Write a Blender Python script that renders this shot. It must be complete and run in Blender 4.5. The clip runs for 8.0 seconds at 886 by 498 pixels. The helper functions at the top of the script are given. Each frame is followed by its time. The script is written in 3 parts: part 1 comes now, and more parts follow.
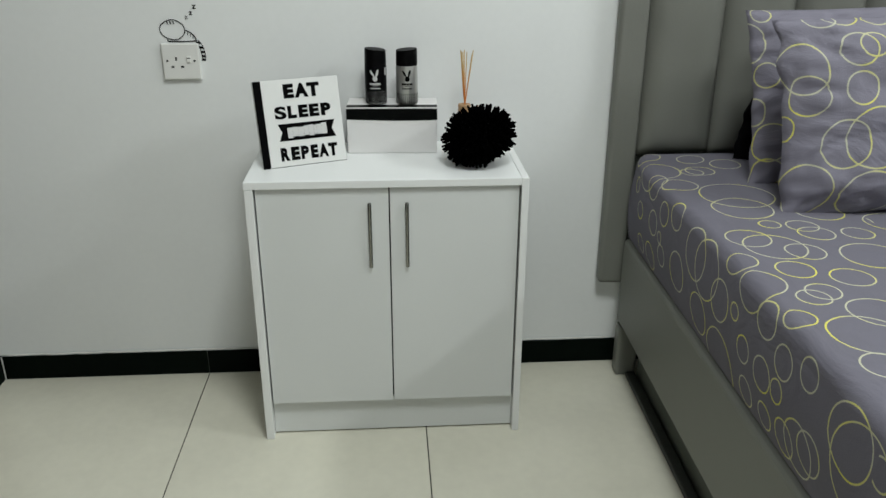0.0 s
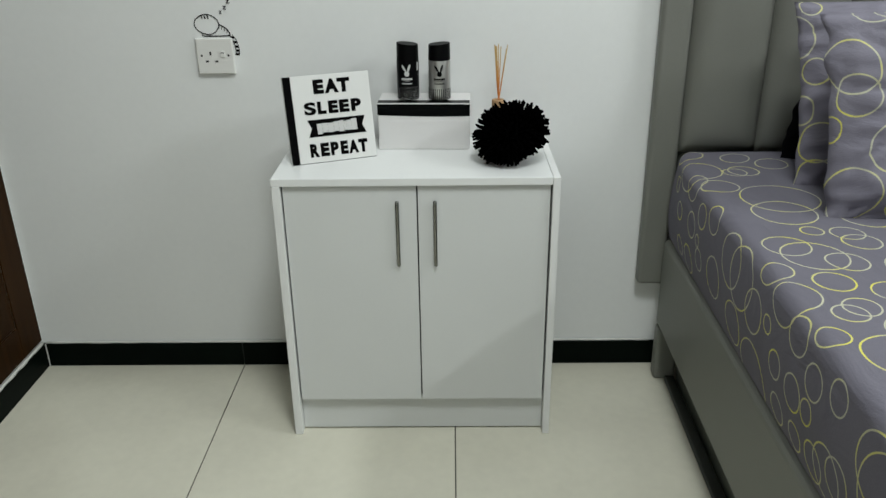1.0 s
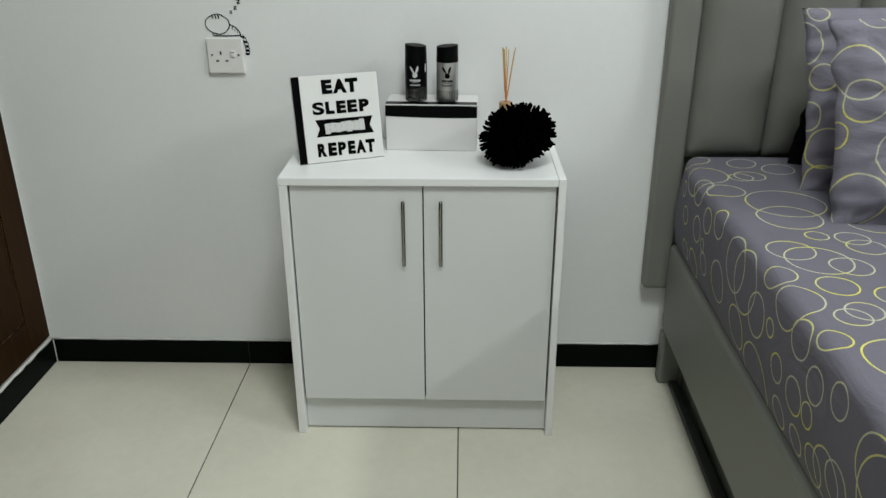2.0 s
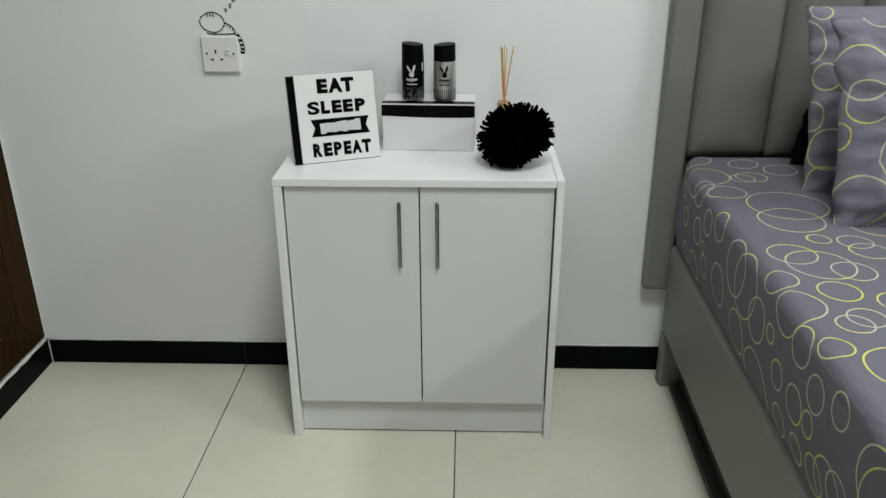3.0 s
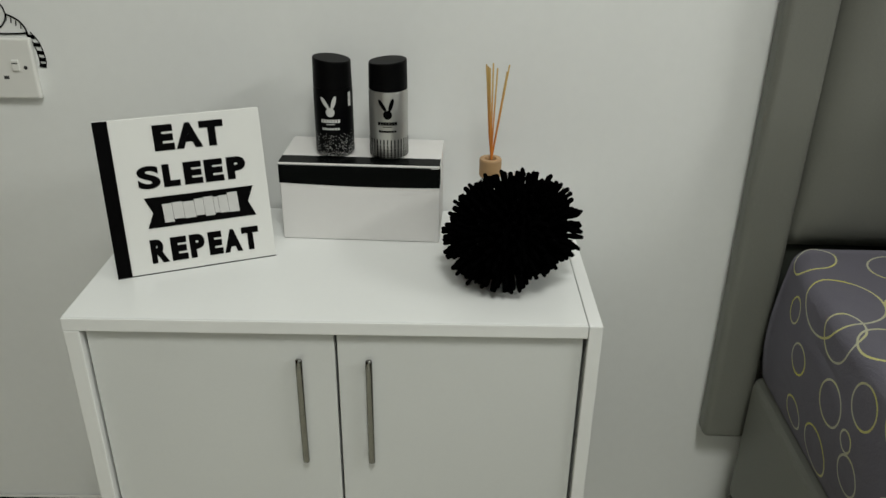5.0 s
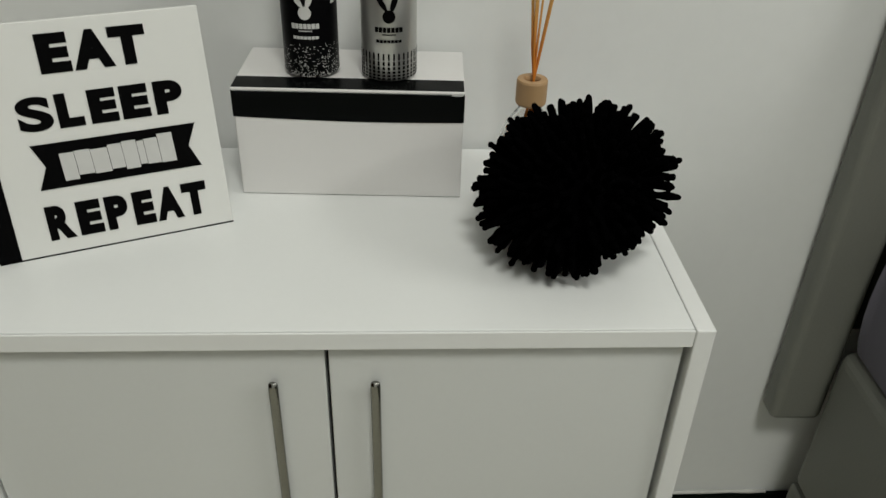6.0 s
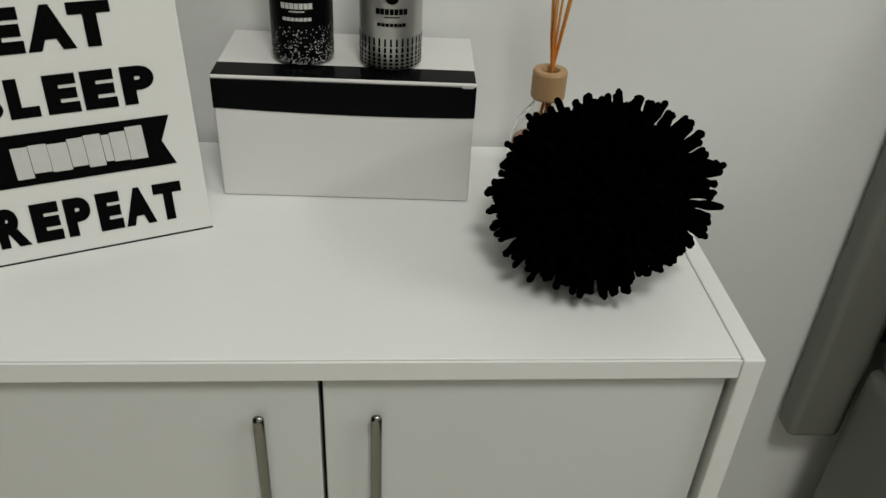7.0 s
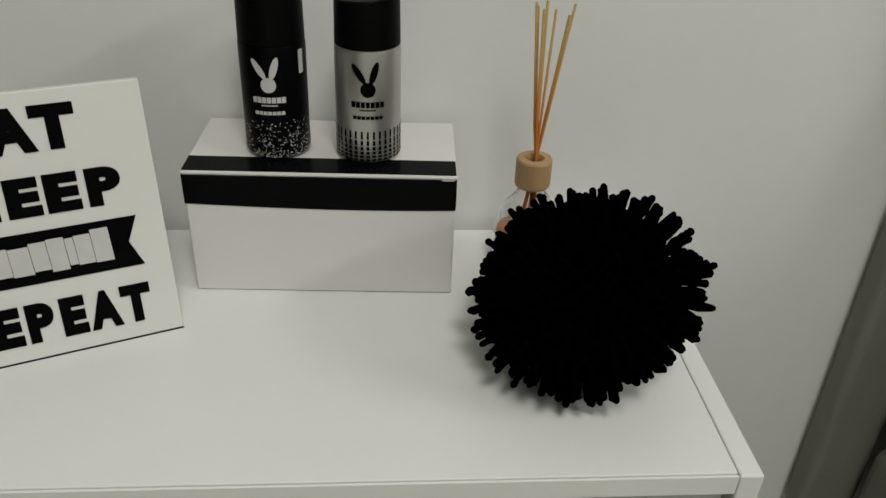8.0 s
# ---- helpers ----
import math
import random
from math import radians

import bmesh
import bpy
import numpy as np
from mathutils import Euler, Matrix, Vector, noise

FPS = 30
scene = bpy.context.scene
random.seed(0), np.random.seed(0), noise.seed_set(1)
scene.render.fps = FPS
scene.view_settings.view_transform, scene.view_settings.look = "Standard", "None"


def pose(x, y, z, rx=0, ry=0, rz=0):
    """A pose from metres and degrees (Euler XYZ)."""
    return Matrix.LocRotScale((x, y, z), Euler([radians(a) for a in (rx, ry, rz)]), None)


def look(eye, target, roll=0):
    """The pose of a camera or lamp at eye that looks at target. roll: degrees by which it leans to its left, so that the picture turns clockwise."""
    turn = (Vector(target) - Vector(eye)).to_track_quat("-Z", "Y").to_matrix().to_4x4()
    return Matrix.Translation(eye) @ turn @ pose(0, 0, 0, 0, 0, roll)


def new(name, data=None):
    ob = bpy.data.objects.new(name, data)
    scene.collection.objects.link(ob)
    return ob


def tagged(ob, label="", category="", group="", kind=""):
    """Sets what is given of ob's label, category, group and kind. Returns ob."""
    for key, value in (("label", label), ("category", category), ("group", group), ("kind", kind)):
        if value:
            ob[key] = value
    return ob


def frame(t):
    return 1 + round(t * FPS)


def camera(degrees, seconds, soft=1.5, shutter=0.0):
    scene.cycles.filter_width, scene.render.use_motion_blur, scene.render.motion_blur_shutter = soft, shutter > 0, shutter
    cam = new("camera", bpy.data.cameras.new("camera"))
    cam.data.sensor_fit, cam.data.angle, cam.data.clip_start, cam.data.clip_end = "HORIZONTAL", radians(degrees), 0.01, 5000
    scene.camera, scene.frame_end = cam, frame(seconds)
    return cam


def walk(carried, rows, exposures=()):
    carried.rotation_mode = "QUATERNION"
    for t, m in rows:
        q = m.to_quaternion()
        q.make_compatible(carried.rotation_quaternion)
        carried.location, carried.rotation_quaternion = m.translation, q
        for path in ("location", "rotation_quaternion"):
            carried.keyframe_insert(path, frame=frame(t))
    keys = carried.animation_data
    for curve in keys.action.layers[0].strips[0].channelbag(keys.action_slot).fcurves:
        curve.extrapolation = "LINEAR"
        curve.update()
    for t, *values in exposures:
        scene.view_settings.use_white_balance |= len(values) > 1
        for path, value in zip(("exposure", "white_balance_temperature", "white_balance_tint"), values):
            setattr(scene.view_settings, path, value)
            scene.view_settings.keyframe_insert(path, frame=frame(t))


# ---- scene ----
cam = camera(57.5, 8.0)
PATH = [
    (0, (0.004, -1.942, 1.152), (0.132, -0.099, 0.386), 0.2),
    (0.5, (0.054, -1.91, 1.16), (0.064, -0.074, 0.369), -0.8),
    (1, (0.076, -1.902, 1.168), (0.052, -0.069, 0.368), -0.7),
    (1.5, (0.073, -1.906, 1.163), (0.055, -0.069, 0.372), -0.3),
    (1.7, (0.08, -1.91, 1.16), (0.046, -0.073, 0.37), -0.1),
    (2.8, (0.092, -1.914, 1.159), (0.035, -0.069, 0.389), -0.2),
    (3, (0.1, -1.886, 1.162), (0.043, -0.052, 0.367), -0.2),
    (3.5, (0.098, -1.731, 1.142), (0.066, 0.087, 0.31), 0.2),
    (3.8, (0.091, -1.589, 1.161), (0.063, 0.224, 0.316), 0.2),
    (4, (0.062, -1.505, 1.142), (0.075, 0.318, 0.319), 0.9),
    (4.5, (0.086, -1.281, 1.122), (0.124, 0.538, 0.29), 1.2),
    (4.8, (0.13, -1.143, 1.124), (0.11, 0.66, 0.259), 0.3),
    (5, (0.124, -1.081, 1.108), (0.119, 0.709, 0.216), 0.8),
    (5.2, (0.123, -1.021, 1.089), (0.135, 0.735, 0.131), 1.2),
    (6.3, (0.043, -0.745, 1.003), (0.175, 0.917, -0.102), 2.5),
    (6.5, (0.041, -0.732, 0.996), (0.189, 0.926, -0.112), 3.1),
    (7, (0.042, -0.714, 0.99), (0.195, 0.939, -0.125), 3.3),
    (7.5, (0.041, -0.706, 1.011), (0.226, 0.969, -0.067), 3.2),
    (7.8, (0.056, -0.681, 1.016), (0.215, 1.012, -0.037), 2.5),
    (8, (0.062, -0.668, 1.015), (0.204, 1.036, -0.022), 2.4),
]
EXPOSURES = [(0.0, 0.0, 6120, 5), (3.4, 0.0, 6150, 5), (4.0, -0.12, 6300, 5), (4.6, -0.22, 6450, 5), (6.4, -0.32, 6600, 6), (8.0, -0.44, 6700, 7)]
walk(cam, [(t, look(eye, target, roll)) for t, eye, target, roll in PATH], EXPOSURES)

# ---- light ----
world = bpy.data.worlds.new("world")
scene.world = world
world.use_nodes = True
world.node_tree.nodes["Background"].inputs[0].default_value = (0.9, 0.95, 1.0, 1)
world.node_tree.nodes["Background"].inputs[1].default_value = 0.05


def area_lamp(name, eye, target, sx, sy, watts, colour):
    data = bpy.data.lights.new(name, "AREA")
    data.shape, data.size, data.size_y, data.energy, data.color = "RECTANGLE", sx, sy, watts, colour
    ob = new(name, data)
    ob.matrix_world = look(eye, target)
    return ob


# ceiling lamp a little in front of the cabinet, and a tube lamp high up beyond the bed, along the bed's length
area_lamp("ceiling_lamp", (0.35, -1.58, 2.95), (0.35, -1.57, 0.0), 0.55, 0.55, 42.5, (1.0, 0.985, 0.95))
area_lamp("tube_lamp", (2.75, -1.45, 2.42), (0.5, -1.0, 0.3), 1.2, 0.06, 33, (1.0, 0.985, 0.95))

# ---- materials ----


def mat(name, colour, rough=0.5, metal=0.0, vary=0.08, scale=6.0, fine=120.0, bump=0.05, coat=0.0, per_object=0.0, sheen=0.0, spec=0.5):
    """A surface with colour variation at two scales, uneven gloss and fine relief."""
    m = bpy.data.materials.new(name)
    m.use_nodes = True
    nt = m.node_tree
    b = nt.nodes["Principled BSDF"]
    tc = nt.nodes.new("ShaderNodeTexCoord")
    n1, n2 = nt.nodes.new("ShaderNodeTexNoise"), nt.nodes.new("ShaderNodeTexNoise")
    n1.inputs["Scale"].default_value, n1.inputs["Detail"].default_value = scale, 5
    n2.inputs["Scale"].default_value, n2.inputs["Detail"].default_value = fine, 3
    nt.links.new(tc.outputs["Object"], n1.inputs["Vector"])
    nt.links.new(tc.outputs["Object"], n2.inputs["Vector"])
    add = nt.nodes.new("ShaderNodeMath")
    add.operation = "MULTIPLY_ADD"
    add.inputs[1].default_value = 0.35
    nt.links.new(n2.outputs["Fac"], add.inputs[0])
    nt.links.new(n1.outputs["Fac"], add.inputs[2])
    last = add
    if per_object:
        info = nt.nodes.new("ShaderNodeObjectInfo")
        po = nt.nodes.new("ShaderNodeMath")
        po.operation = "MULTIPLY_ADD"
        po.inputs[1].default_value = per_object
        nt.links.new(info.outputs["Random"], po.inputs[0])
        nt.links.new(add.outputs[0], po.inputs[2])
        last = po
    ramp = nt.nodes.new("ShaderNodeMapRange")
    ramp.inputs["From Min"].default_value, ramp.inputs["From Max"].default_value = 0.35, 1.0
    ramp.inputs["To Min"].default_value, ramp.inputs["To Max"].default_value = 1 - vary, 1 + vary
    nt.links.new(last.outputs[0], ramp.inputs["Value"])
    mul = nt.nodes.new("ShaderNodeVectorMath")
    mul.operation = "SCALE"
    mul.inputs[0].default_value = colour
    nt.links.new(ramp.outputs[0], mul.inputs["Scale"])
    nt.links.new(mul.outputs[0], b.inputs["Base Color"])
    rr = nt.nodes.new("ShaderNodeMapRange")
    rr.inputs["To Min"].default_value, rr.inputs["To Max"].default_value = max(0.02, rough - 0.06), min(1.0, rough + 0.06)
    nt.links.new(n1.outputs["Fac"], rr.inputs["Value"])
    nt.links.new(rr.outputs[0], b.inputs["Roughness"])
    b.inputs["Metallic"].default_value = metal
    b.inputs["Coat Weight"].default_value = coat
    b.inputs["Sheen Weight"].default_value = sheen
    b.inputs["Specular IOR Level"].default_value = spec
    if bump:
        bp = nt.nodes.new("ShaderNodeBump")
        bp.inputs["Strength"].default_value, bp.inputs["Distance"].default_value = bump, 0.004
        nt.links.new(add.outputs[0], bp.inputs["Height"])
        nt.links.new(bp.outputs[0], b.inputs["Normal"])
    return m


def circles_fabric(name, base, rings, bare, thick, size=1.0, crease=0.012):
    """Printed cotton: rings in pale and bright yellow on a grey-violet ground, laid out by the cloth's own UV (metres).
    rings: (u, v, radius) of the print; bare: u0, u1, v0, v1 of the stretch that they fill, beyond which the print goes on at random."""
    m = bpy.data.materials.new(name)
    m.use_nodes = True
    nt = m.node_tree
    b = nt.nodes["Principled BSDF"]
    uv = nt.nodes.new("ShaderNodeUVMap")
    uv.uv_map = "cloth"

    def math_node(op, a, c=None, d=None):
        n = nt.nodes.new("ShaderNodeMath")
        n.operation = op
        for i, v in enumerate((a, c, d)):
            if v is None:
                continue
            if isinstance(v, (int, float)):
                n.inputs[i].default_value = v
            else:
                nt.links.new(v, n.inputs[i])
        return n.outputs[0]

    warp = nt.nodes.new("ShaderNodeTexNoise")
    warp.inputs["Scale"].default_value, warp.inputs["Detail"].default_value = 9.0, 1
    nt.links.new(uv.outputs[0], warp.inputs["Vector"])
    wv = nt.nodes.new("ShaderNodeVectorMath")
    wv.operation = "MULTIPLY_ADD"
    wv.inputs[1].default_value = (0.009, 0.009, 0)
    nt.links.new(warp.outputs["Color"], wv.inputs[0])
    nt.links.new(uv.outputs[0], wv.inputs[2])
    settled = nt.nodes.new("ShaderNodeVectorMath")
    settled.operation = "SUBTRACT"
    settled.inputs[1].default_value = (0.0045, 0.0045, 0)
    nt.links.new(wv.outputs[0], settled.inputs[0])
    near = None
    for u, v, r in rings:
        gap = nt.nodes.new("ShaderNodeVectorMath")
        gap.operation = "DISTANCE"
        gap.inputs[1].default_value = (u, v, 0)
        nt.links.new(settled.outputs[0], gap.inputs[0])
        off = math_node("ABSOLUTE", math_node("SUBTRACT", gap.outputs["Value"], r))
        near = off if near is None else math_node("MINIMUM", near, off)
    where = nt.nodes.new("ShaderNodeSeparateXYZ")
    nt.links.new(uv.outputs[0], where.inputs[0])
    inside = math_node("MULTIPLY", math_node("MULTIPLY", math_node("GREATER_THAN", where.outputs[0], bare[0]), math_node("LESS_THAN", where.outputs[0], bare[1])),
                       math_node("MULTIPLY", math_node("GREATER_THAN", where.outputs[1], bare[2]), math_node("LESS_THAN", where.outputs[1], bare[3])))
    outside = math_node("SUBTRACT", 1.0, inside)
    cover = None
    for cell, rmin, rmax, shift, keep in ((0.205, 0.044, 0.066, 0.3, 0.6), (0.150, 0.030, 0.050, 1.9, 0.6), (0.118, 0.020, 0.036, 5.3, 0.5)):
        cell, rmin, rmax = cell * size, rmin * size, rmax * size
        mp = nt.nodes.new("ShaderNodeMapping")
        mp.inputs["Location"].default_value = (shift * 3.1, shift * 1.7, 0)
        mp.inputs["Rotation"].default_value = (0, 0, shift)
        mp.inputs["Scale"].default_value = (1 / cell, 1 / cell, 1 / cell)
        nt.links.new(wv.outputs[0], mp.inputs["Vector"])
        flat = nt.nodes.new("ShaderNodeVectorMath")
        flat.operation = "MULTIPLY"
        flat.inputs[1].default_value = (1, 1, 0)
        nt.links.new(mp.outputs[0], flat.inputs[0])
        whole = nt.nodes.new("ShaderNodeVectorMath")
        whole.operation = "FLOOR"
        nt.links.new(flat.outputs[0], whole.inputs[0])
        rest = nt.nodes.new("ShaderNodeVectorMath")
        rest.operation = "SUBTRACT"
        nt.links.new(flat.outputs[0], rest.inputs[0])
        nt.links.new(whole.outputs[0], rest.inputs[1])
        wn = nt.nodes.new("ShaderNodeTexWhiteNoise")
        wn.noise_dimensions = "3D"
        nt.links.new(whole.outputs[0], wn.inputs["Vector"])
        sep = nt.nodes.new("ShaderNodeSeparateColor")
        nt.links.new(wn.outputs["Color"], sep.inputs[0])
        at = nt.nodes.new("ShaderNodeSeparateXYZ")
        nt.links.new(rest.outputs[0], at.inputs[0])
        radius = math_node("MULTIPLY_ADD", sep.outputs[0], (rmax - rmin) / cell, rmin / cell)
        slack = math_node("SUBTRACT", 0.97, math_node("MULTIPLY", radius, 2.0))
        cx = math_node("MULTIPLY_ADD", math_node("SUBTRACT", sep.outputs[1], 0.5), slack, 0.5)
        cy = math_node("MULTIPLY_ADD", math_node("SUBTRACT", sep.outputs[2], 0.5), slack, 0.5)
        dx, dy = math_node("SUBTRACT", at.outputs[0], cx), math_node("SUBTRACT", at.outputs[1], cy)
        far = math_node("SQRT", math_node("ADD", math_node("MULTIPLY", dx, dx), math_node("MULTIPLY", dy, dy)))
        off = math_node("ABSOLUTE", math_node("SUBTRACT", far, radius))
        line = math_node("MULTIPLY", math_node("LESS_THAN", off, thick / cell), math_node("LESS_THAN", wn.outputs["Value"], keep))
        cover = line if cover is None else math_node("MAXIMUM", cover, line)
    cover = math_node("MULTIPLY", cover, outside)
    cover = math_node("MAXIMUM", cover, math_node("LESS_THAN", near, thick))
    dye = nt.nodes.new("ShaderNodeTexNoise")
    dye.inputs["Scale"].default_value, dye.inputs["Detail"].default_value = 11.0, 2
    nt.links.new(uv.outputs[0], dye.inputs["Vector"])
    tint = nt.nodes.new("ShaderNodeMapRange")
    tint.inputs["From Min"].default_value, tint.inputs["From Max"].default_value = 0.44, 0.64
    nt.links.new(dye.outputs["Fac"], tint.inputs["Value"])
    weave = nt.nodes.new("ShaderNodeTexNoise")
    weave.inputs["Scale"].default_value, weave.inputs["Detail"].default_value = 420.0, 2
    nt.links.new(uv.outputs[0], weave.inputs["Vector"])
    folds = nt.nodes.new("ShaderNodeTexNoise")
    folds.inputs["Scale"].default_value, folds.inputs["Detail"].default_value, folds.inputs["Distortion"].default_value = 9.0, 4, 1.2
    drape = nt.nodes.new("ShaderNodeMapping")
    drape.inputs["Rotation"].default_value = (0, 0, 0.45)
    drape.inputs["Scale"].default_value = (0.8, 1.2, 1)
    nt.links.new(uv.outputs[0], drape.inputs["Vector"])
    nt.links.new(drape.outputs[0], folds.inputs["Vector"])
    ground = nt.nodes.new("ShaderNodeMix")
    ground.data_type = "RGBA"
    ground.inputs["A"].default_value = (*[c * 0.86 for c in base], 1)
    ground.inputs["B"].default_value = (*[c * 1.14 for c in base], 1)
    nt.links.new(math_node("MULTIPLY_ADD", weave.outputs["Fac"], 0.5, math_node("MULTIPLY", folds.outputs["Fac"], 0.5)), ground.inputs["Factor"])
    inks = nt.nodes.new("ShaderNodeMix")
    inks.data_type = "RGBA"
    inks.inputs["A"].default_value, inks.inputs["B"].default_value = (0.50, 0.50, 0.37, 1), (0.66, 0.63, 0.11, 1)
    nt.links.new(tint.outputs[0], inks.inputs["Factor"])
    print_mix = nt.nodes.new("ShaderNodeMix")
    print_mix.data_type = "RGBA"
    nt.links.new(math_node("MULTIPLY", cover, 0.92), print_mix.inputs["Factor"])
    nt.links.new(ground.outputs["Result"], print_mix.inputs["A"])
    nt.links.new(inks.outputs["Result"], print_mix.inputs["B"])
    nt.links.new(print_mix.outputs["Result"], b.inputs["Base Color"])
    b.inputs["Roughness"].default_value = 0.8
    b.inputs["Specular IOR Level"].default_value = 0.2
    bp = nt.nodes.new("ShaderNodeBump")
    bp.inputs["Strength"].default_value, bp.inputs["Distance"].default_value = 0.5, crease
    nt.links.new(math_node("MULTIPLY_ADD", weave.outputs["Fac"], 0.08, folds.outputs["Fac"]), bp.inputs["Height"])
    nt.links.new(bp.outputs[0], b.inputs["Normal"])
    return m


def wood_mat(name, dark, light, rough):
    m = mat(name, light, rough, bump=0.08)
    nt = m.node_tree
    b = nt.nodes["Principled BSDF"]
    tc = nt.nodes.new("ShaderNodeTexCoord")
    mp = nt.nodes.new("ShaderNodeMapping")
    mp.inputs["Scale"].default_value = (40, 40, 2.5)
    grain = nt.nodes.new("ShaderNodeTexNoise")
    grain.inputs["Scale"].default_value, grain.inputs["Detail"].default_value = 1.0, 6
    ramp = nt.nodes.new("ShaderNodeMix")
    ramp.data_type = "RGBA"
    ramp.inputs["A"].default_value, ramp.inputs["B"].default_value = (*dark, 1), (*light, 1)
    nt.links.new(tc.outputs["Object"], mp.inputs["Vector"])
    nt.links.new(mp.outputs[0], grain.inputs["Vector"])
    nt.links.new(grain.outputs["Fac"], ramp.inputs["Factor"])
    nt.links.new(ramp.outputs["Result"], b.inputs["Base Color"])
    return m


M_WALL = mat("wall_paint", (0.765, 0.778, 0.768), 0.7, vary=0.04, scale=2.2, fine=60, bump=0.14)
M_CEIL = mat("ceiling_paint", (0.8, 0.8, 0.78), 0.85, vary=0.03)
M_TILE = mat("cream_vitrified_tile", (0.632, 0.617, 0.512), 0.22, vary=0.10, scale=3.5, fine=40, bump=0.01, per_object=0.12)
M_GROUT = mat("dark_grout", (0.05, 0.047, 0.04), 0.9)
M_SKIRT = mat("black_skirting_tile", (0.0028, 0.0050, 0.0036), 0.3, vary=0.3, bump=0.02, per_object=0.2, spec=0.03)
M_JOINT = mat("grey_joint_filler", (0.16, 0.16, 0.145), 0.85, vary=0.15, scale=40)
M_BEAD = mat("white_filler", (0.62, 0.62, 0.59), 0.8, vary=0.12, scale=30)
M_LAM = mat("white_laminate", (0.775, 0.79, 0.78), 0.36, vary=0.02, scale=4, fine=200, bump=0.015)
# same white laminate, darkened for the weaker light on doors and kick board
M_LAM_SHADED = mat("white_laminate_shaded", (0.655, 0.67, 0.66), 0.42, vary=0.025, scale=4, fine=200, bump=0.02)
M_EDGE = mat("white_edge_band", (0.78, 0.79, 0.78), 0.3, vary=0.02, bump=0.01)
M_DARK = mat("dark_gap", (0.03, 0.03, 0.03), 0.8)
M_CHROME = mat("brushed_chrome", (0.27, 0.27, 0.255), 0.17, metal=1.0, vary=0.05, fine=300, bump=0.01)
M_LEATHER = mat("grey_leatherette", (0.170, 0.173, 0.152), 0.5, vary=0.07, scale=5, fine=260, bump=0.18)
# near-black green-grey for recesses and the strip under the bed: shade as colour
M_RECESS_SHADE = mat("recess_shade", (0.030, 0.034, 0.028), 0.6, vary=0.1, fine=260, bump=0.15)
M_PLINTH = mat("shaded_green_grey_board", (0.085, 0.095, 0.078), 0.55, vary=0.12, bump=0.08)
# the print's rings where they can be told apart: along the cloth, across it, radius
RINGS_TOP = [(-0.214, 0.302, 0.055), (-0.271, 0.278, 0.033), (-0.316, 0.324, 0.037), (-0.123, 0.402, 0.033), (-0.226, 0.382, 0.024), (-0.216, 0.403, 0.032), (-0.166, 0.478, 0.036), (-0.389, 0.42, 0.076), (-0.469, 0.402, 0.059), (-0.559, 0.419, 0.02), (-0.628, 0.35, 0.04), (-0.668, 0.381, 0.054), (-0.69, 0.425, 0.033), (-0.725, 0.296, 0.029), (-0.764, 0.374, 0.032), (-0.811, 0.288, 0.046), (-0.88, 0.261, 0.031), (-0.933, 0.303, 0.025), (-0.866, 0.357, 0.026), (-0.847, 0.381, 0.028), (-0.798, 0.453, 0.034), (-0.568, 0.477, 0.029), (-0.607, 0.485, 0.032), (-0.611, 0.56, 0.028), (-0.713, 0.532, 0.053), (-0.92, 0.429, 0.045), (-0.987, 0.378, 0.056), (-1.07, 0.354, 0.032), (-0.489, 0.545, 0.048), (-0.555, 0.66, 0.051), (-0.096, 0.302, 0.031)]
RINGS_SIDE = [(-0.566, 0.238, 0.051), (-0.627, 0.23, 0.057), (-0.703, 0.204, 0.039), (-0.769, 0.216, 0.015), (-0.71, 0.085, 0.063), (-0.817, 0.172, 0.024), (-0.892, 0.171, 0.029), (-0.951, 0.227, 0.027), (-1.024, 0.25, 0.025), (-0.945, 0.174, 0.02), (-0.833, 0.1, 0.026), (-0.908, 0.103, 0.023), (-0.978, 0.112, 0.03), (-1.023, 0.127, 0.043), (-1.055, 0.141, 0.033), (-1.142, 0.226, 0.051), (-1.176, 0.195, 0.07), (-0.438, 0.265, 0.03), (-0.365, 0.244, 0.027), (-0.473, 0.157, 0.041), (-0.297, 0.198, 0.029), (-0.349, 0.184, 0.013), (-0.603, 0.129, 0.042), (-0.148, 0.24, 0.018), (-0.196, 0.192, 0.021), (-0.201, 0.11, 0.023), (-0.277, 0.109, 0.032), (-0.365, 0.148, 0.024)]
RINGS_FRONT = [(2.436, 1.558, 0.05), (2.445, 1.506, 0.039), (2.515, 1.41, 0.047), (2.572, 1.418, 0.059), (2.545, 1.516, 0.031), (2.544, 1.591, 0.033), (2.571, 1.598, 0.025), (2.441, 1.32, 0.056), (2.567, 1.299, 0.055), (2.492, 1.673, 0.03), (2.535, 1.68, 0.033), (2.604, 1.673, 0.028), (2.393, 1.445, 0.024)]
RINGS_BACK = [(7.036, 3.62, 0.042), (7.072, 3.549, 0.026), (7.045, 3.472, 0.029), (7.086, 3.406, 0.041), (7.075, 3.687, 0.023), (7.083, 3.33, 0.04)]
M_SHEET = circles_fabric("circle_print_sheet", (0.147, 0.141, 0.172), RINGS_TOP + RINGS_SIDE, (-1.2, 0.1, 0.0, 0.62), 0.0014)
M_PILLOW = circles_fabric("circle_print_pillowcase", (0.200, 0.191, 0.234), RINGS_FRONT, (2.3, 2.66, 1.2, 1.72), 0.0016, 1.25, 0.018)
M_PILLOW_B = circles_fabric("circle_print_pillowcase_rear", (0.200, 0.191, 0.234), RINGS_BACK, (6.9, 7.25, 3.2, 3.75), 0.0016, 1.25, 0.018)
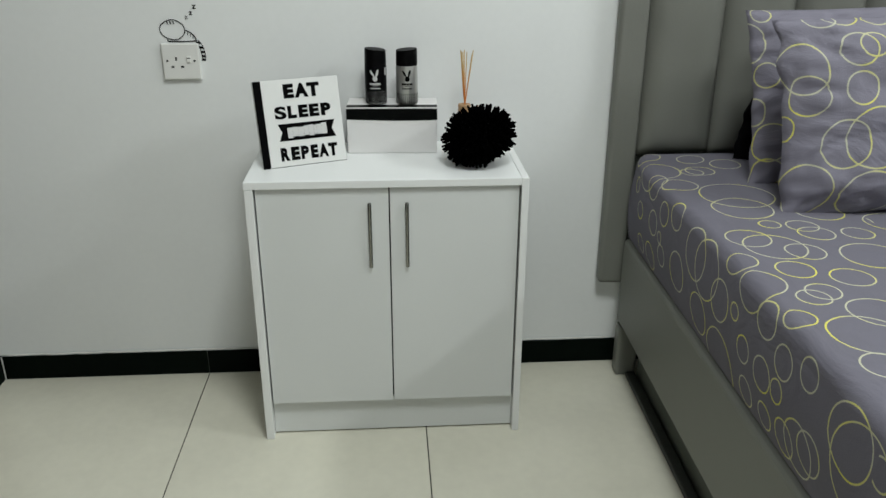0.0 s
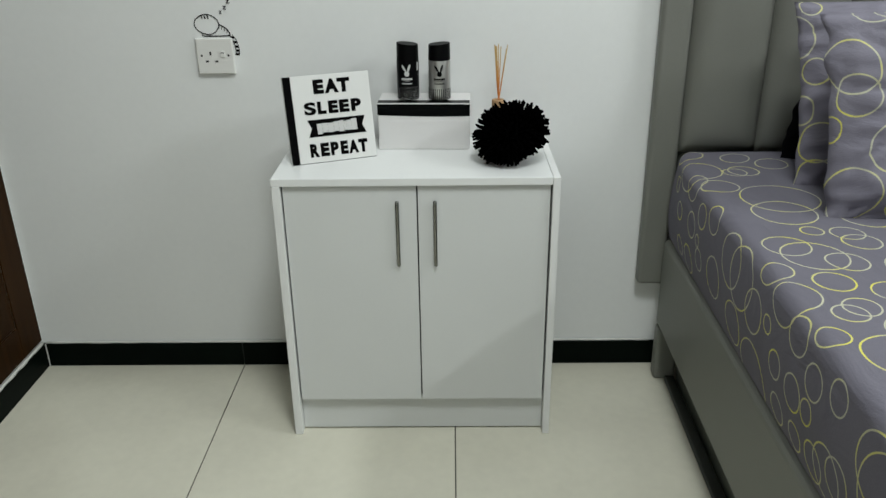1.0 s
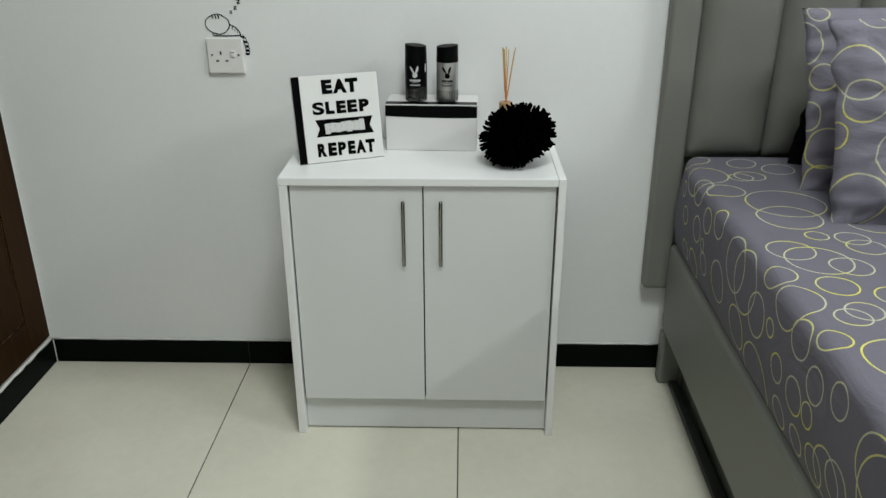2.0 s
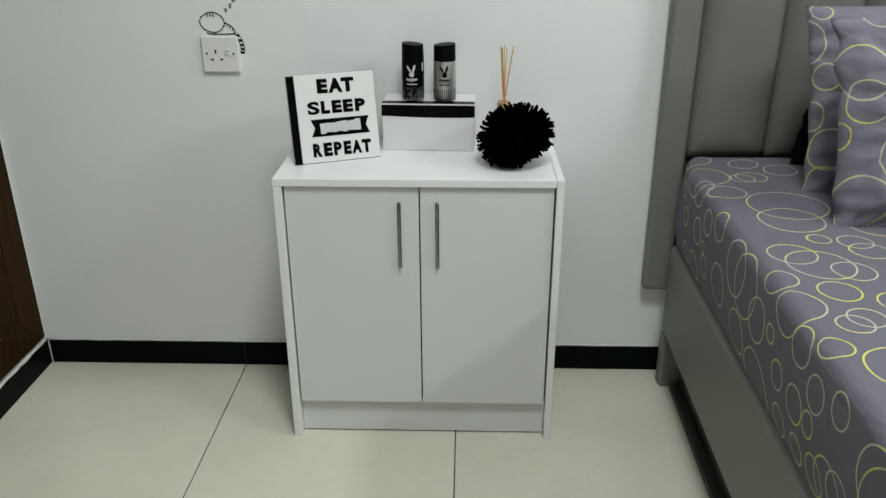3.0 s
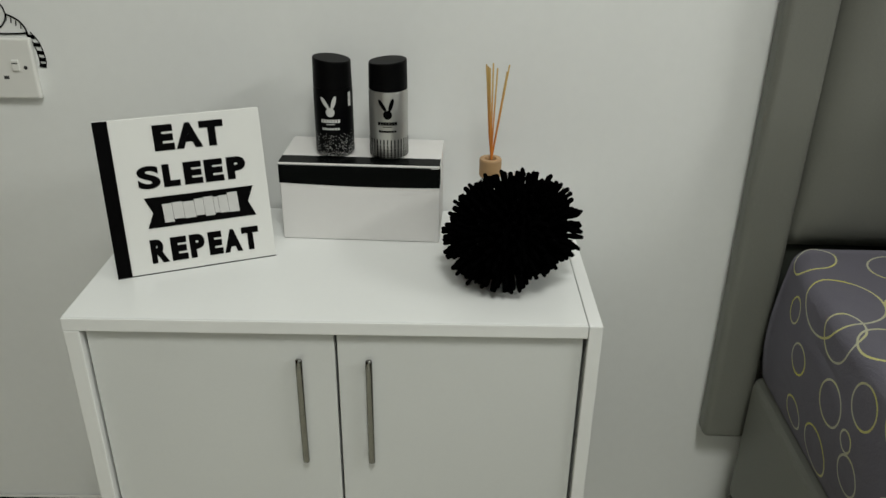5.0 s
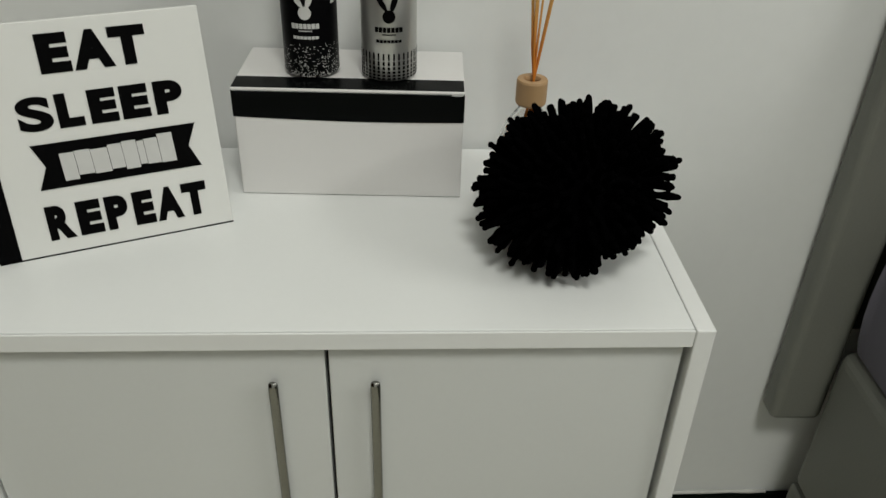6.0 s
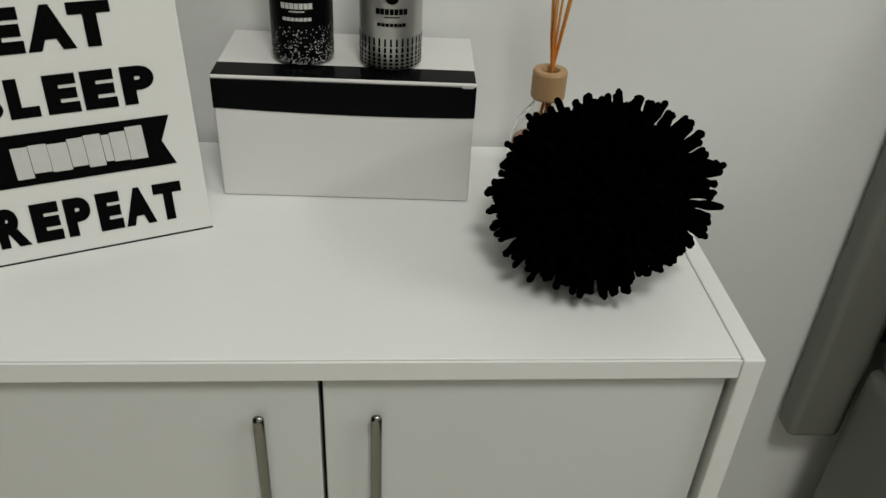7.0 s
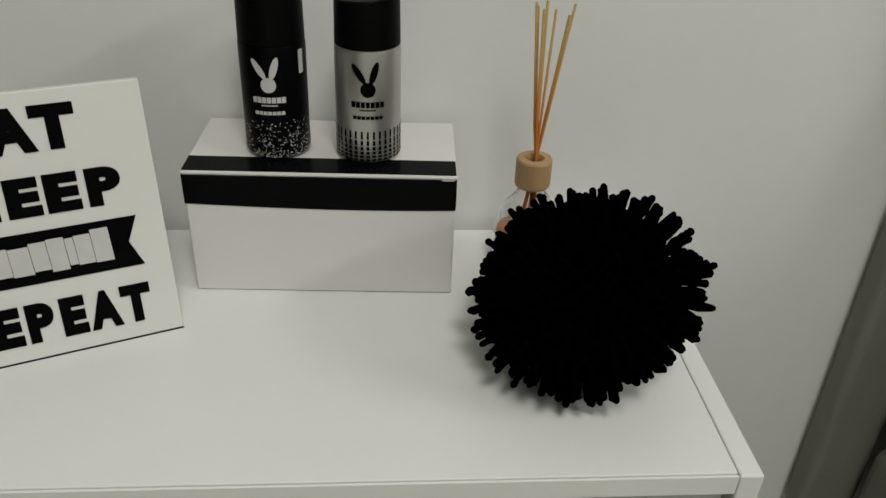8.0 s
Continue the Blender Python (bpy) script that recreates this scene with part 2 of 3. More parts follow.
M_CUSHION = mat("black_cloth", (0.006, 0.006, 0.007), 0.95, vary=0.2, bump=0.1, spec=0.05)
M_CHENILLE = mat("black_chenille", (0.0008, 0.0008, 0.0009), 1.0, vary=0.3, fine=500, bump=0.3, spec=0.0)
M_CARD = mat("white_card", (0.71, 0.70, 0.69), 0.45, vary=0.025, scale=8, bump=0.03)
M_BLACKBAND = mat("glossy_black_print", (0.002, 0.0025, 0.0025), 0.25, vary=0.2, bump=0.02, spec=0.05)
M_SIGN = mat("white_board", (0.69, 0.695, 0.675), 0.5, vary=0.02, bump=0.03)
M_INK = mat("black_ink", (0.002, 0.002, 0.0022), 0.6, vary=0.2, bump=0.0, spec=0.03)
M_INKPALE = mat("pale_ink", (0.55, 0.55, 0.54), 0.5, vary=0.1, bump=0.0)
M_CANBLACK = mat("black_can", (0.002, 0.002, 0.0024), 0.35, vary=0.2, bump=0.0, spec=0.06)
M_CANSILVER = mat("silver_can", (0.48, 0.48, 0.46), 0.34, metal=0.75, vary=0.05, fine=300, bump=0.01)
M_CAP = mat("black_plastic", (0.002, 0.002, 0.0023), 0.45, vary=0.1, bump=0.0, spec=0.07)
M_COLLAR = wood_mat("light_wood", (0.33, 0.19, 0.085), (0.50, 0.33, 0.17), 0.5)
M_REED = wood_mat("reed", (0.34, 0.21, 0.05), (0.50, 0.34, 0.11), 0.65)
# the reeds are soaked orange by the oil in their lower half
_n = M_REED.node_tree
_tc, _z, _wet, _mix = (_n.nodes.new("ShaderNode" + k) for k in ("TexCoord", "SeparateXYZ", "MapRange", "Mix"))
_mix.data_type = "RGBA"
_wet.inputs["From Min"].default_value, _wet.inputs["From Max"].default_value = 0.12, 0.20
_mix.inputs["A"].default_value = (0.60, 0.19, 0.018, 1)
_dry = _n.nodes["Principled BSDF"].inputs["Base Color"].links[0].from_socket
_n.links.new(_tc.outputs["Object"], _z.inputs[0])
_n.links.new(_z.outputs[2], _wet.inputs["Value"])
_n.links.new(_wet.outputs[0], _mix.inputs["Factor"])
_n.links.new(_dry, _mix.inputs["B"])
_n.links.new(_mix.outputs["Result"], _n.nodes["Principled BSDF"].inputs["Base Color"])
M_DOORWOOD = wood_mat("dark_stained_wood", (0.004, 0.0016, 0.0004), (0.046, 0.020, 0.005), 0.5)
M_DOORWOOD.node_tree.nodes["Principled BSDF"].inputs["Specular IOR Level"].default_value = 0.06
M_SOCKET = mat("white_plastic", (0.74, 0.74, 0.71), 0.3, vary=0.02, bump=0.0)
M_GLASS = bpy.data.materials.new("clear_glass")
M_GLASS.use_nodes = True
_g = M_GLASS.node_tree.nodes["Principled BSDF"]
_g.inputs["Base Color"].default_value = (0.97, 0.98, 0.97, 1)
_g.inputs["Roughness"].default_value, _g.inputs["IOR"].default_value, _g.inputs["Transmission Weight"].default_value = 0.02, 1.45, 1.0
M_OIL = bpy.data.materials.new("amber_oil")
M_OIL.use_nodes = True
_g = M_OIL.node_tree.nodes["Principled BSDF"]
_g.inputs["Base Color"].default_value = (0.90, 0.27, 0.006, 1)
_g.inputs["Roughness"].default_value, _g.inputs["IOR"].default_value, _g.inputs["Transmission Weight"].default_value = 0.03, 1.4, 0.25

# ---- mesh helpers ----


def part(name, bm, material, parent=None, label="", smooth=False):
    """Links a bmesh as one mesh object, under a thing or a part."""
    me = bpy.data.meshes.new(name)
    bm.to_mesh(me)
    bm.free()
    me.materials.append(material)
    if smooth:
        me.polygons.foreach_set("use_smooth", [True] * len(me.polygons))
    ob = new(name, me)
    ob.parent = parent
    return tagged(ob, label)


def thing(name, at, label, category, group="", kind="", rz=0.0):
    ob = new(name)
    ob.matrix_world = pose(*at, 0, 0, rz)
    ob.empty_display_size = 0.05
    return tagged(ob, label, category, group, kind)


def slab(x0, x1, y0, y1, z0, z1, bevel=0.0, segs=2, bm=None):
    bm = bm or bmesh.new()
    made = bmesh.ops.create_cube(bm, size=1.0, matrix=Matrix.LocRotScale(((x0 + x1) / 2, (y0 + y1) / 2, (z0 + z1) / 2), None, (x1 - x0, y1 - y0, z1 - z0)))
    if bevel:
        edges = list({e for v in made["verts"] for e in v.link_edges})
        bmesh.ops.bevel(bm, geom=edges, offset=bevel, segments=segs, affect="EDGES", profile=0.5)
    return bm


def lathe(profile, steps=40, bm=None):
    """A turned form round z from (radius, z) pairs."""
    bm = bm or bmesh.new()
    rings = []
    for r, z in profile:
        if r < 1e-6:
            rings.append([bm.verts.new((0, 0, z))])
        else:
            rings.append([bm.verts.new((r * math.cos(2 * math.pi * i / steps), r * math.sin(2 * math.pi * i / steps), z)) for i in range(steps)])
    for a, b in zip(rings, rings[1:]):
        for i in range(steps):
            j = (i + 1) % steps
            quad = [a[i % len(a)], a[j % len(a)], b[j % len(b)], b[i % len(b)]]
            quad = list(dict.fromkeys(quad))
            if len(quad) > 2:
                bm.faces.new(quad)
    return bm


def tube(points, radius, sides=8, bm=None, closed=False):
    """A round bar along points; radius a number or one per point."""
    bm = bm or bmesh.new()
    pts = [Vector(p) for p in points]
    rad = radius if isinstance(radius, (list, tuple)) else [radius] * len(pts)
    rings = []
    up = Vector((0, 0, 1))
    for i, p in enumerate(pts):
        d = (pts[min(i + 1, len(pts) - 1)] - pts[max(i - 1, 0)]).normalized()
        side = d.cross(up)
        if side.length < 0.1:
            side = d.cross(Vector((1, 0, 0)))
        side.normalize()
        other = side.cross(d)
        rings.append([bm.verts.new(p + rad[i] * (math.cos(2 * math.pi * k / sides) * side + math.sin(2 * math.pi * k / sides) * other)) for k in range(sides)])
    for a, b in zip(rings, rings[1:]):
        for k in range(sides):
            bm.faces.new((a[k], a[(k + 1) % sides], b[(k + 1) % sides], b[k]))
    bm.faces.new(list(reversed(rings[0])))
    bm.faces.new(rings[-1])
    return bm


def ribbon(points, width, bm=None, depth=0.0006):
    """A flat printed line along 2D points in the plane y = 0, facing -y, of a little thickness."""
    bm = bm or bmesh.new()
    pts = [Vector((p[0], p[1])) for p in points]
    wid = width if isinstance(width, (list, tuple)) else [width] * len(pts)
    left, right = [], []
    for i, p in enumerate(pts):
        d = (pts[min(i + 1, len(pts) - 1)] - pts[max(i - 1, 0)]).normalized()
        n = Vector((-d.y, d.x)) * wid[i] / 2
        left.append(bm.verts.new((p.x + n.x, -depth, p.y + n.y)))
        right.append(bm.verts.new((p.x - n.x, -depth, p.y - n.y)))
    for i in range(len(pts) - 1):
        bm.faces.new((left[i], right[i], right[i + 1], left[i + 1]))
    bmesh.ops.recalc_face_normals(bm, faces=bm.faces)
    return bm


def flat_shape(outline, depth, bm=None):
    """A thin plate facing -y from a 2D outline in x and z, anticlockwise."""
    bm = bm or bmesh.new()
    front = [bm.verts.new((x, -depth, z)) for x, z in outline]
    back = [bm.verts.new((x, 0, z)) for x, z in outline]
    bm.faces.new(front)
    n = len(front)
    for i in range(n):
        bm.faces.new((front[i], back[i], back[(i + 1) % n], front[(i + 1) % n]))
    bmesh.ops.recalc_face_normals(bm, faces=bm.faces)
    return bm


def ellipse(cx, cz, rx, rz, turn=0.0, steps=24):
    c, s = math.cos(turn), math.sin(turn)
    return [(cx + rx * math.cos(a) * c - rz * math.sin(a) * s, cz + rx * math.cos(a) * s + rz * math.sin(a) * c)
            for a in (2 * math.pi * i / steps for i in range(steps))]


def lettering(word, x0, x1, z0, z1, depth, weight):
    """A word in the built-in font as a mesh facing -y, made to fill the box x0..x1, z0..z1."""
    cu = bpy.data.curves.new(word, "FONT")
    cu.body, cu.size, cu.offset, cu.extrude, cu.space_character = word, 1.0, weight, 0.02, 1.17
    ob = new("lettering", cu)
    dg = bpy.context.evaluated_depsgraph_get()
    me = bpy.data.meshes.new_from_object(ob.evaluated_get(dg))
    bpy.data.objects.remove(ob)
    bm = bmesh.new()
    bm.from_mesh(me)
    bpy.data.meshes.remove(me)
    xs, ys = [v.co.x for v in bm.verts], [v.co.y for v in bm.verts]
    ax, bx, ay, by = min(xs), max(xs), min(ys), max(ys)
    for v in bm.verts:
        v.co = (x0 + (v.co.x - ax) / (bx - ax) * (x1 - x0), -depth if v.co.z > 0 else 0.0, z0 + (v.co.y - ay) / (by - ay) * (z1 - z0))
    return bm


# ---- structure ----
X0, X1, Y0, H = -1.04, 3.4, -3.7, 3.02


def structure(name, bm, material, label, category):
    return tagged(part(name, bm, material), label, category, kind="structure")


structure("wall_north", slab(X0 - 0.15, X1 + 0.15, 0, 0.15, -0.1, H + 0.1), M_WALL, "plain off-white painted wall behind the cabinet", "wall")
structure("wall_west", slab(X0 - 0.15, X0, Y0, 0, -0.1, H + 0.1), M_WALL, "off-white painted side wall", "wall")
structure("wall_east", slab(X1, X1 + 0.15, Y0, 0, -0.1, H + 0.1), M_WALL, "off-white painted wall beyond the bed", "wall")
structure("wall_south", slab(X0 - 0.15, X1 + 0.15, Y0 - 0.15, Y0, -0.1, H + 0.1), M_WALL, "off-white painted wall of the room", "wall")
structure("ceiling", slab(X0, X1, Y0, 0, H, H + 0.1), M_CEIL, "plain white ceiling", "ceiling")
floor = structure("floor", slab(X0, X1, Y0, 0, -0.1, -0.0035), M_GROUT, "floor of large glossy cream tiles with dark joints", "floor")
base_n = structure("baseboard_north", slab(X0, X1, -0.004, -0.001, 0.0, 0.068), M_JOINT, "black glossy tile skirting along the wall", "baseboard")
base_w = structure("baseboard_west", slab(X0 + 0.001, X0 + 0.004, Y0, -0.012, 0.0, 0.068), M_JOINT, "black glossy tile skirting along the side wall", "baseboard")

# ---- cabinet ----
CF, CB, CT = -0.322, -0.012, 0.637   # front, back, top
cabinet = thing("cabinet", (0, 0, 0), "low white laminate two-door cabinet with chrome handles standing on the tiles", "cabinet")
part("side_panel", slab(-0.300, -0.282, CF, CB, 0.0, CT - 0.0165, 0.0012), M_EDGE, cabinet)
part("side_panel", slab(0.2845, 0.300, CF, CB, 0.0, CT, 0.0012), M_EDGE, cabinet)
part("top_panel", slab(-0.300, 0.2838, CF + 0.0030, CB, CT - 0.0160, CT, 0.0008), M_LAM, cabinet)
part("edge_band", slab(-0.300, 0.2838, CF, CF + 0.0020, CT - 0.0160, CT - 0.0002, 0.0006), M_EDGE, cabinet, "glossy white edge strip along the front")
part("back_panel", slab(-0.282, 0.2845, CB - 0.006, CB, 0.02, CT - 0.0165), M_LAM, cabinet)
# unseen inner parts, near-black in place of the shade behind the door gaps
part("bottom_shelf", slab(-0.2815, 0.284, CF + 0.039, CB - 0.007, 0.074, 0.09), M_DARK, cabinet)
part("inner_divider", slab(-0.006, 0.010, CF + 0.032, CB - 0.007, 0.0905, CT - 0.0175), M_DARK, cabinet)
part("kick_board", slab(-0.2815, 0.284, CF + 0.024, CF + 0.038, 0.004, 0.0922, 0.001), M_LAM_SHADED, cabinet)


def cabinet_door(x0, x1, hx):
    door = part("door", slab(x0, x1, CF + 0.008, CF + 0.025, 0.093, CT - 0.0185, 0.001), M_LAM_SHADED, cabinet)
    z0, z1, f = 0.4365, 0.587, CF + 0.008
    bar = bmesh.new()
    n = 14
    rings = []
    for k in range(n + 1):
        e = min(k, n - k)
        z = z0 + (0.0, 0.0012, 0.004)[e] if k < 3 else z1 - (0.0, 0.0012, 0.004)[e] if k > n - 3 else z0 + 0.004 + (z1 - z0 - 0.008) * (k - 2) / (n - 4)
        w, d = ((0.0024, 0.0012), (0.0037, 0.0022), (0.0040, 0.0026))[min(e, 2)]
        bow = f - 0.0060 - 0.0015 * math.sin(math.pi * k / n)
        rings.append([bar.verts.new((hx + w * math.cos(q), bow + d * math.sin(q) * (1.0 if math.sin(q) < 0 else 0.7), z)) for q in (2 * math.pi * i / 14 for i in range(14))])
    for ra, rb in zip(rings, rings[1:]):
        for i in range(14):
            bar.faces.new((ra[i], ra[(i + 1) % 14], rb[(i + 1) % 14], rb[i]))
    bar.faces.new(list(reversed(rings[0])))
    bar.faces.new(rings[-1])
    for z in (z0 + 0.014, z1 - 0.014):
        slab(hx - 0.0026, hx + 0.0026, f - 0.0060, f - 0.0001, z - 0.004, z + 0.004, 0.0006, bm=bar)
    part("handle", bar, M_CHROME, door, "slim chrome bar handle", smooth=True)


cabinet_door(-0.2785, 0.0005, -0.040)
cabinet_door(0.0035, 0.2808, 0.0395)

# ---- sign ----
SW, SH, ST = 0.190, 0.187, 0.012
sign = thing("message_sign", (-0.268, -0.232, CT + 0.001), "square white board sign with bold black lettering, leaning back", "sign")
sign.matrix_world = pose(-0.268, -0.232, CT + 0.001, 0, 0, 21.8) @ pose(0, 0, 0, -13.5, 0, 0)
part("board", slab(0, SW, 0, ST, 0, SH, 0.0008), M_SIGN, sign)
part("edge_line", slab(0.0, SW, 0.0, ST, -0.0012, -0.0001), M_INK, sign, "dark lower edge")
part("side_band", slab(0.0, 0.0165, -0.0012, -0.0001, 0.0003, SH - 0.0003), M_INK, sign, "printed black band down one side")


def on_sign(word, v, h, spans):
    """A word in heavy capitals, each letter filling its own stretch of the board's width."""
    whole = bmesh.new()
    for letter, (u0, u1) in zip(word, spans):
        one = lettering(letter, u0 * SW, u1 * SW, (1 - v - h / 2) * SH, (1 - v + h / 2) * SH, 0.0007, 0.04 if letter == "S" else 0.066)
        me = bpy.data.meshes.new("letter")
        one.to_mesh(me)
        one.free()
        whole.from_mesh(me)
        bpy.data.meshes.remove(me)
    part("lettering", whole, M_INK, sign, "the word " + word + " in bold black capitals")


on_sign("EAT", 0.135, 0.163, ((0.338, 0.460), (0.468, 0.630), (0.618, 0.766)))
on_sign("SLEEP", 0.376, 0.146, ((0.208, 0.342), (0.360, 0.462), (0.487, 0.600), (0.615, 0.732), (0.755, 0.874)))
on_sign("REPEAT", 0.857, 0.156, ((0.219, 0.325), (0.342, 0.442), (0.459, 0.552), (0.576, 0.664), (0.672, 0.788), (0.790, 0.900)))
bz0, bz1, bx0, bx1 = (1 - 0.704) * SH, (1 - 0.506) * SH, 0.226 * SW, 0.903 * SW
bm_ = (bz0 + bz1) / 2
banner = part("banner", flat_shape([(bx0, bz0), (bx1, bz0), (bx1 - 0.008, bm_), (bx1, bz1), (bx0, bz1), (bx0 + 0.008, bm_)], 0.0007), M_INK, sign, "black ribbon banner with pale blocks")
for u0, u1, low, high in ((0.330, 0.388, 0.86, 0.60), (0.390, 0.453, 0.66, 0.64), (0.455, 0.523, 0.72, 0.58), (0.525, 0.581, 0.62, 0.70),
                           (0.583, 0.643, 0.76, 0.76), (0.645, 0.674, 0.60, 0.66), (0.676, 0.733, 0.66, 0.72), (0.735, 0.798, 0.70, 0.88)):
    half_h = 0.84 * (bz1 - bz0) / 2
    lean = 0.0004
    part("block", flat_shape([(u0 * SW + lean, bm_ - low * half_h), (u1 * SW + lean, bm_ - low * half_h), (u1 * SW - lean, bm_ + high * half_h), (u0 * SW - lean, bm_ + high * half_h)], 0.0014), M_INKPALE, banner)

# ---- box ----
BW, BD, BH = 0.207, 0.104, 0.107
gift_box = thing("storage_box", (-0.091, -0.110, CT + 0.0005), "small white card box with glossy black stripes lying on the cabinet", "box", rz=-2.2)
part("body", slab(0, BW, 0, BD, 0, BH - 0.0026, 0.0012), M_CARD, gift_box)
part("lid", slab(-0.0006, BW + 0.0006, -0.0012, BD + 0.0006, BH - 0.0024, BH, 0.0008), M_CARD, gift_box)
bmx = bmesh.new()
for k in range(17):
    u = k / 16
    sag = 0.003 * math.sin(math.pi * u * 0.8)
    for z in (BH - 0.0030, BH - 0.0275 - sag):
        bmx.verts.new((-0.0004 + u * (BW + 0.0008), -0.0006, z))
bmx.verts.ensure_lookup_table()
for k in range(16):
    bmx.faces.new([bmx.verts[i] for i in (2 * k, 2 * k + 1, 2 * k + 3, 2 * k + 2)])
bmesh.ops.recalc_face_normals(bmx, faces=bmx.faces)
part("front_stripe", bmx, M_BLACKBAND, gift_box, "glossy black stripe")
part("side_stripe", slab(-0.0007, -0.0001, 0, 0.004, BH - 0.026, BH - 0.0030), M_BLACKBAND, gift_box, "glossy black stripe")
part("side_stripe", slab(BW + 0.0001, BW + 0.0007, 0, 0.012, BH - 0.027, BH - 0.0030), M_BLACKBAND, gift_box, "glossy black stripe")
part("top_stripe", slab(0.0, BW, 0.001, 0.0255, BH + 0.0001, BH + 0.0008), M_BLACKBAND, gift_box, "glossy black stripe")

part("tab", slab(BW - 0.011, BW - 0.0015, -0.0022, -0.0013, BH - 0.0034, BH - 0.0006, 0.0003, 1), M_INKPALE, gift_box, "small pale pull tab")

# ---- spray cans ----
CZ = CT + 0.0015 + BH


def emblem(can, r, ink, ch, turn):
    """A round mark with two slim ellipses, and bars of small writing, wrapped on the can."""
    def wrapped(name, bm, lab=""):
        bmesh.ops.subdivide_edges(bm, edges=bm.edges, cuts=1)
        for v in bm.verts:
            a = v.co.x / r + turn
            rr = r + 0.0002 - v.co.y
            v.co = (rr * math.sin(a), -rr * math.cos(a), v.co.z)
        part(name, bm, ink, can, lab)
    z = 0.060
    wrapped("emblem", flat_shape(ellipse(0, z, 0.0056, 0.0058), 0.0003), "small round printed mark")
    wrapped("emblem", flat_shape(ellipse(-0.0066, z + 0.0120, 0.0024, 0.0088, 0.58), 0.0003))
    wrapped("emblem", flat_shape(ellipse(0.0046, z + 0.0125, 0.0026, 0.0088, -0.30), 0.0003))
    for dz, half, th in ((-0.0116, 0.0126, 0.0022), (-0.0158, 0.006, 0.0005), (-0.0218, 0.0115, 0.0013)):
        n = 7
        for k in range(n):
            a, b = -half + 2 * half * k / n, -half + 2 * half * (k + 0.84) / n
            wrapped("writing_bar", flat_shape([(a, z + dz - th), (b, z + dz - th), (b, z + dz + th), (a, z + dz + th)], 0.0003))


def spray_can(x, y, black, turn, slant):
    if black:
        can = thing("spray_can", (x, y, CZ), "black aerosol deodorant can with white speckles standing on the box", "spray can", "spray cans on the box")
    else:
        can = thing("spray_can", (x, y, CZ), "silver aerosol deodorant can with a black cap standing on the box", "spray can", "spray cans on the box")
    r, ch = 0.0250, 0.1238
    shell = M_CANBLACK if black else M_CANSILVER
    part("body", lathe([(0, 0.0005), (r - 0.004, 0.0), (r - 0.0012, 0.0012), (r, 0.004), (r, ch * 0.695), (r - 0.0006, ch * 0.712)]), shell, can, smooth=True)
    cap = lathe([(r - 0.0008, ch * 0.716), (r - 0.0004, ch * 0.722), (r - 0.0010, ch * 0.992), (r - 0.0018, ch), (0, ch)], 64)
    for v in cap.verts:
        if v.co.z > ch * 0.9:
            v.co.z += slant * v.co.x
    part("cap", cap, M_CAP, can, "black plastic cap", smooth=False)
    if not black:
        part("collar_ring", lathe([(r - 0.001, ch * 0.711), (r - 0.0002, ch * 0.712), (r - 0.0002, ch * 0.714), (r - 0.001, ch * 0.715)]), M_CANSILVER, can)
    emblem(can, r, M_INKPALE if black else M_INK, ch, turn)
    rnd = random.Random(5 if black else 6)
    bm = bmesh.new()
    if black:
        for _ in range(900):
            a, zz = rnd.uniform(-math.pi, math.pi), 0.0025 + 0.029 * rnd.random() ** 1.8
            s = rnd.uniform(0.00016, 0.0005)
            rr = r + 0.00025
            vs = [bm.verts.new((rr * math.sin(a + dx * s / r), -rr * math.cos(a + dx * s / r), zz + dz * s)) for dx, dz in ((-1, -1), (1, -1), (1, 1), (-1, 1))]
            bm.faces.new(vs)
        tagged(part("speckles", bm, M_INKPALE, can, "pale printed speckles"), kind="stuff")
    else:
        cols = 34
        for c in range(cols):
            a = 2 * math.pi * c / cols
            zz = 0.0030
            for row, tall in enumerate((0.0017, 0.0019, 0.0023, 0.0029, 0.0040, 0.0062)):
                hw = 0.0017 - 0.00017 * row
                top = zz + tall
                rr = r + 0.00025
                vs = [bm.verts.new((rr * math.sin(a + sx * w2 / r), -rr * math.cos(a + sx * w2 / r), q)) for sx, w2, q in ((-1, hw, zz), (1, hw, zz), (1, hw * 0.86, top), (-1, hw * 0.86, top))]
                bm.faces.new(vs)
                zz = top + 0.0010
        tagged(part("dash_pattern", bm, M_INK, can, "rows of printed black dashes"), kind="stuff")
    return can


spray_can(-0.0225, -0.0675, True, -0.05, -0.10)
spray_can(0.0488, -0.0750, False, 0.02, 0.08)
bm = bmesh.new()
for k in range(7):
    a = 0.95 + 0.2 * k / 6
    for z in (0.066, 0.084):
        bm.verts.new((0.0253 * math.sin(a), -0.0253 * math.cos(a), z))
bm.verts.ensure_lookup_table()
for k in range(6):
    bm.faces.new([bm.verts[i] for i in (2 * k, 2 * k + 2, 2 * k + 3, 2 * k + 1)])
part("side_mark", bm, M_INKPALE, bpy.data.objects["spray_can"], "pale printed patch")

# ---- reed diffuser ----
diffuser = thing("reed_diffuser", (0.182, -0.080, CT + 0.0005), "round glass reed diffuser with amber oil and a wooden collar", "diffuser")
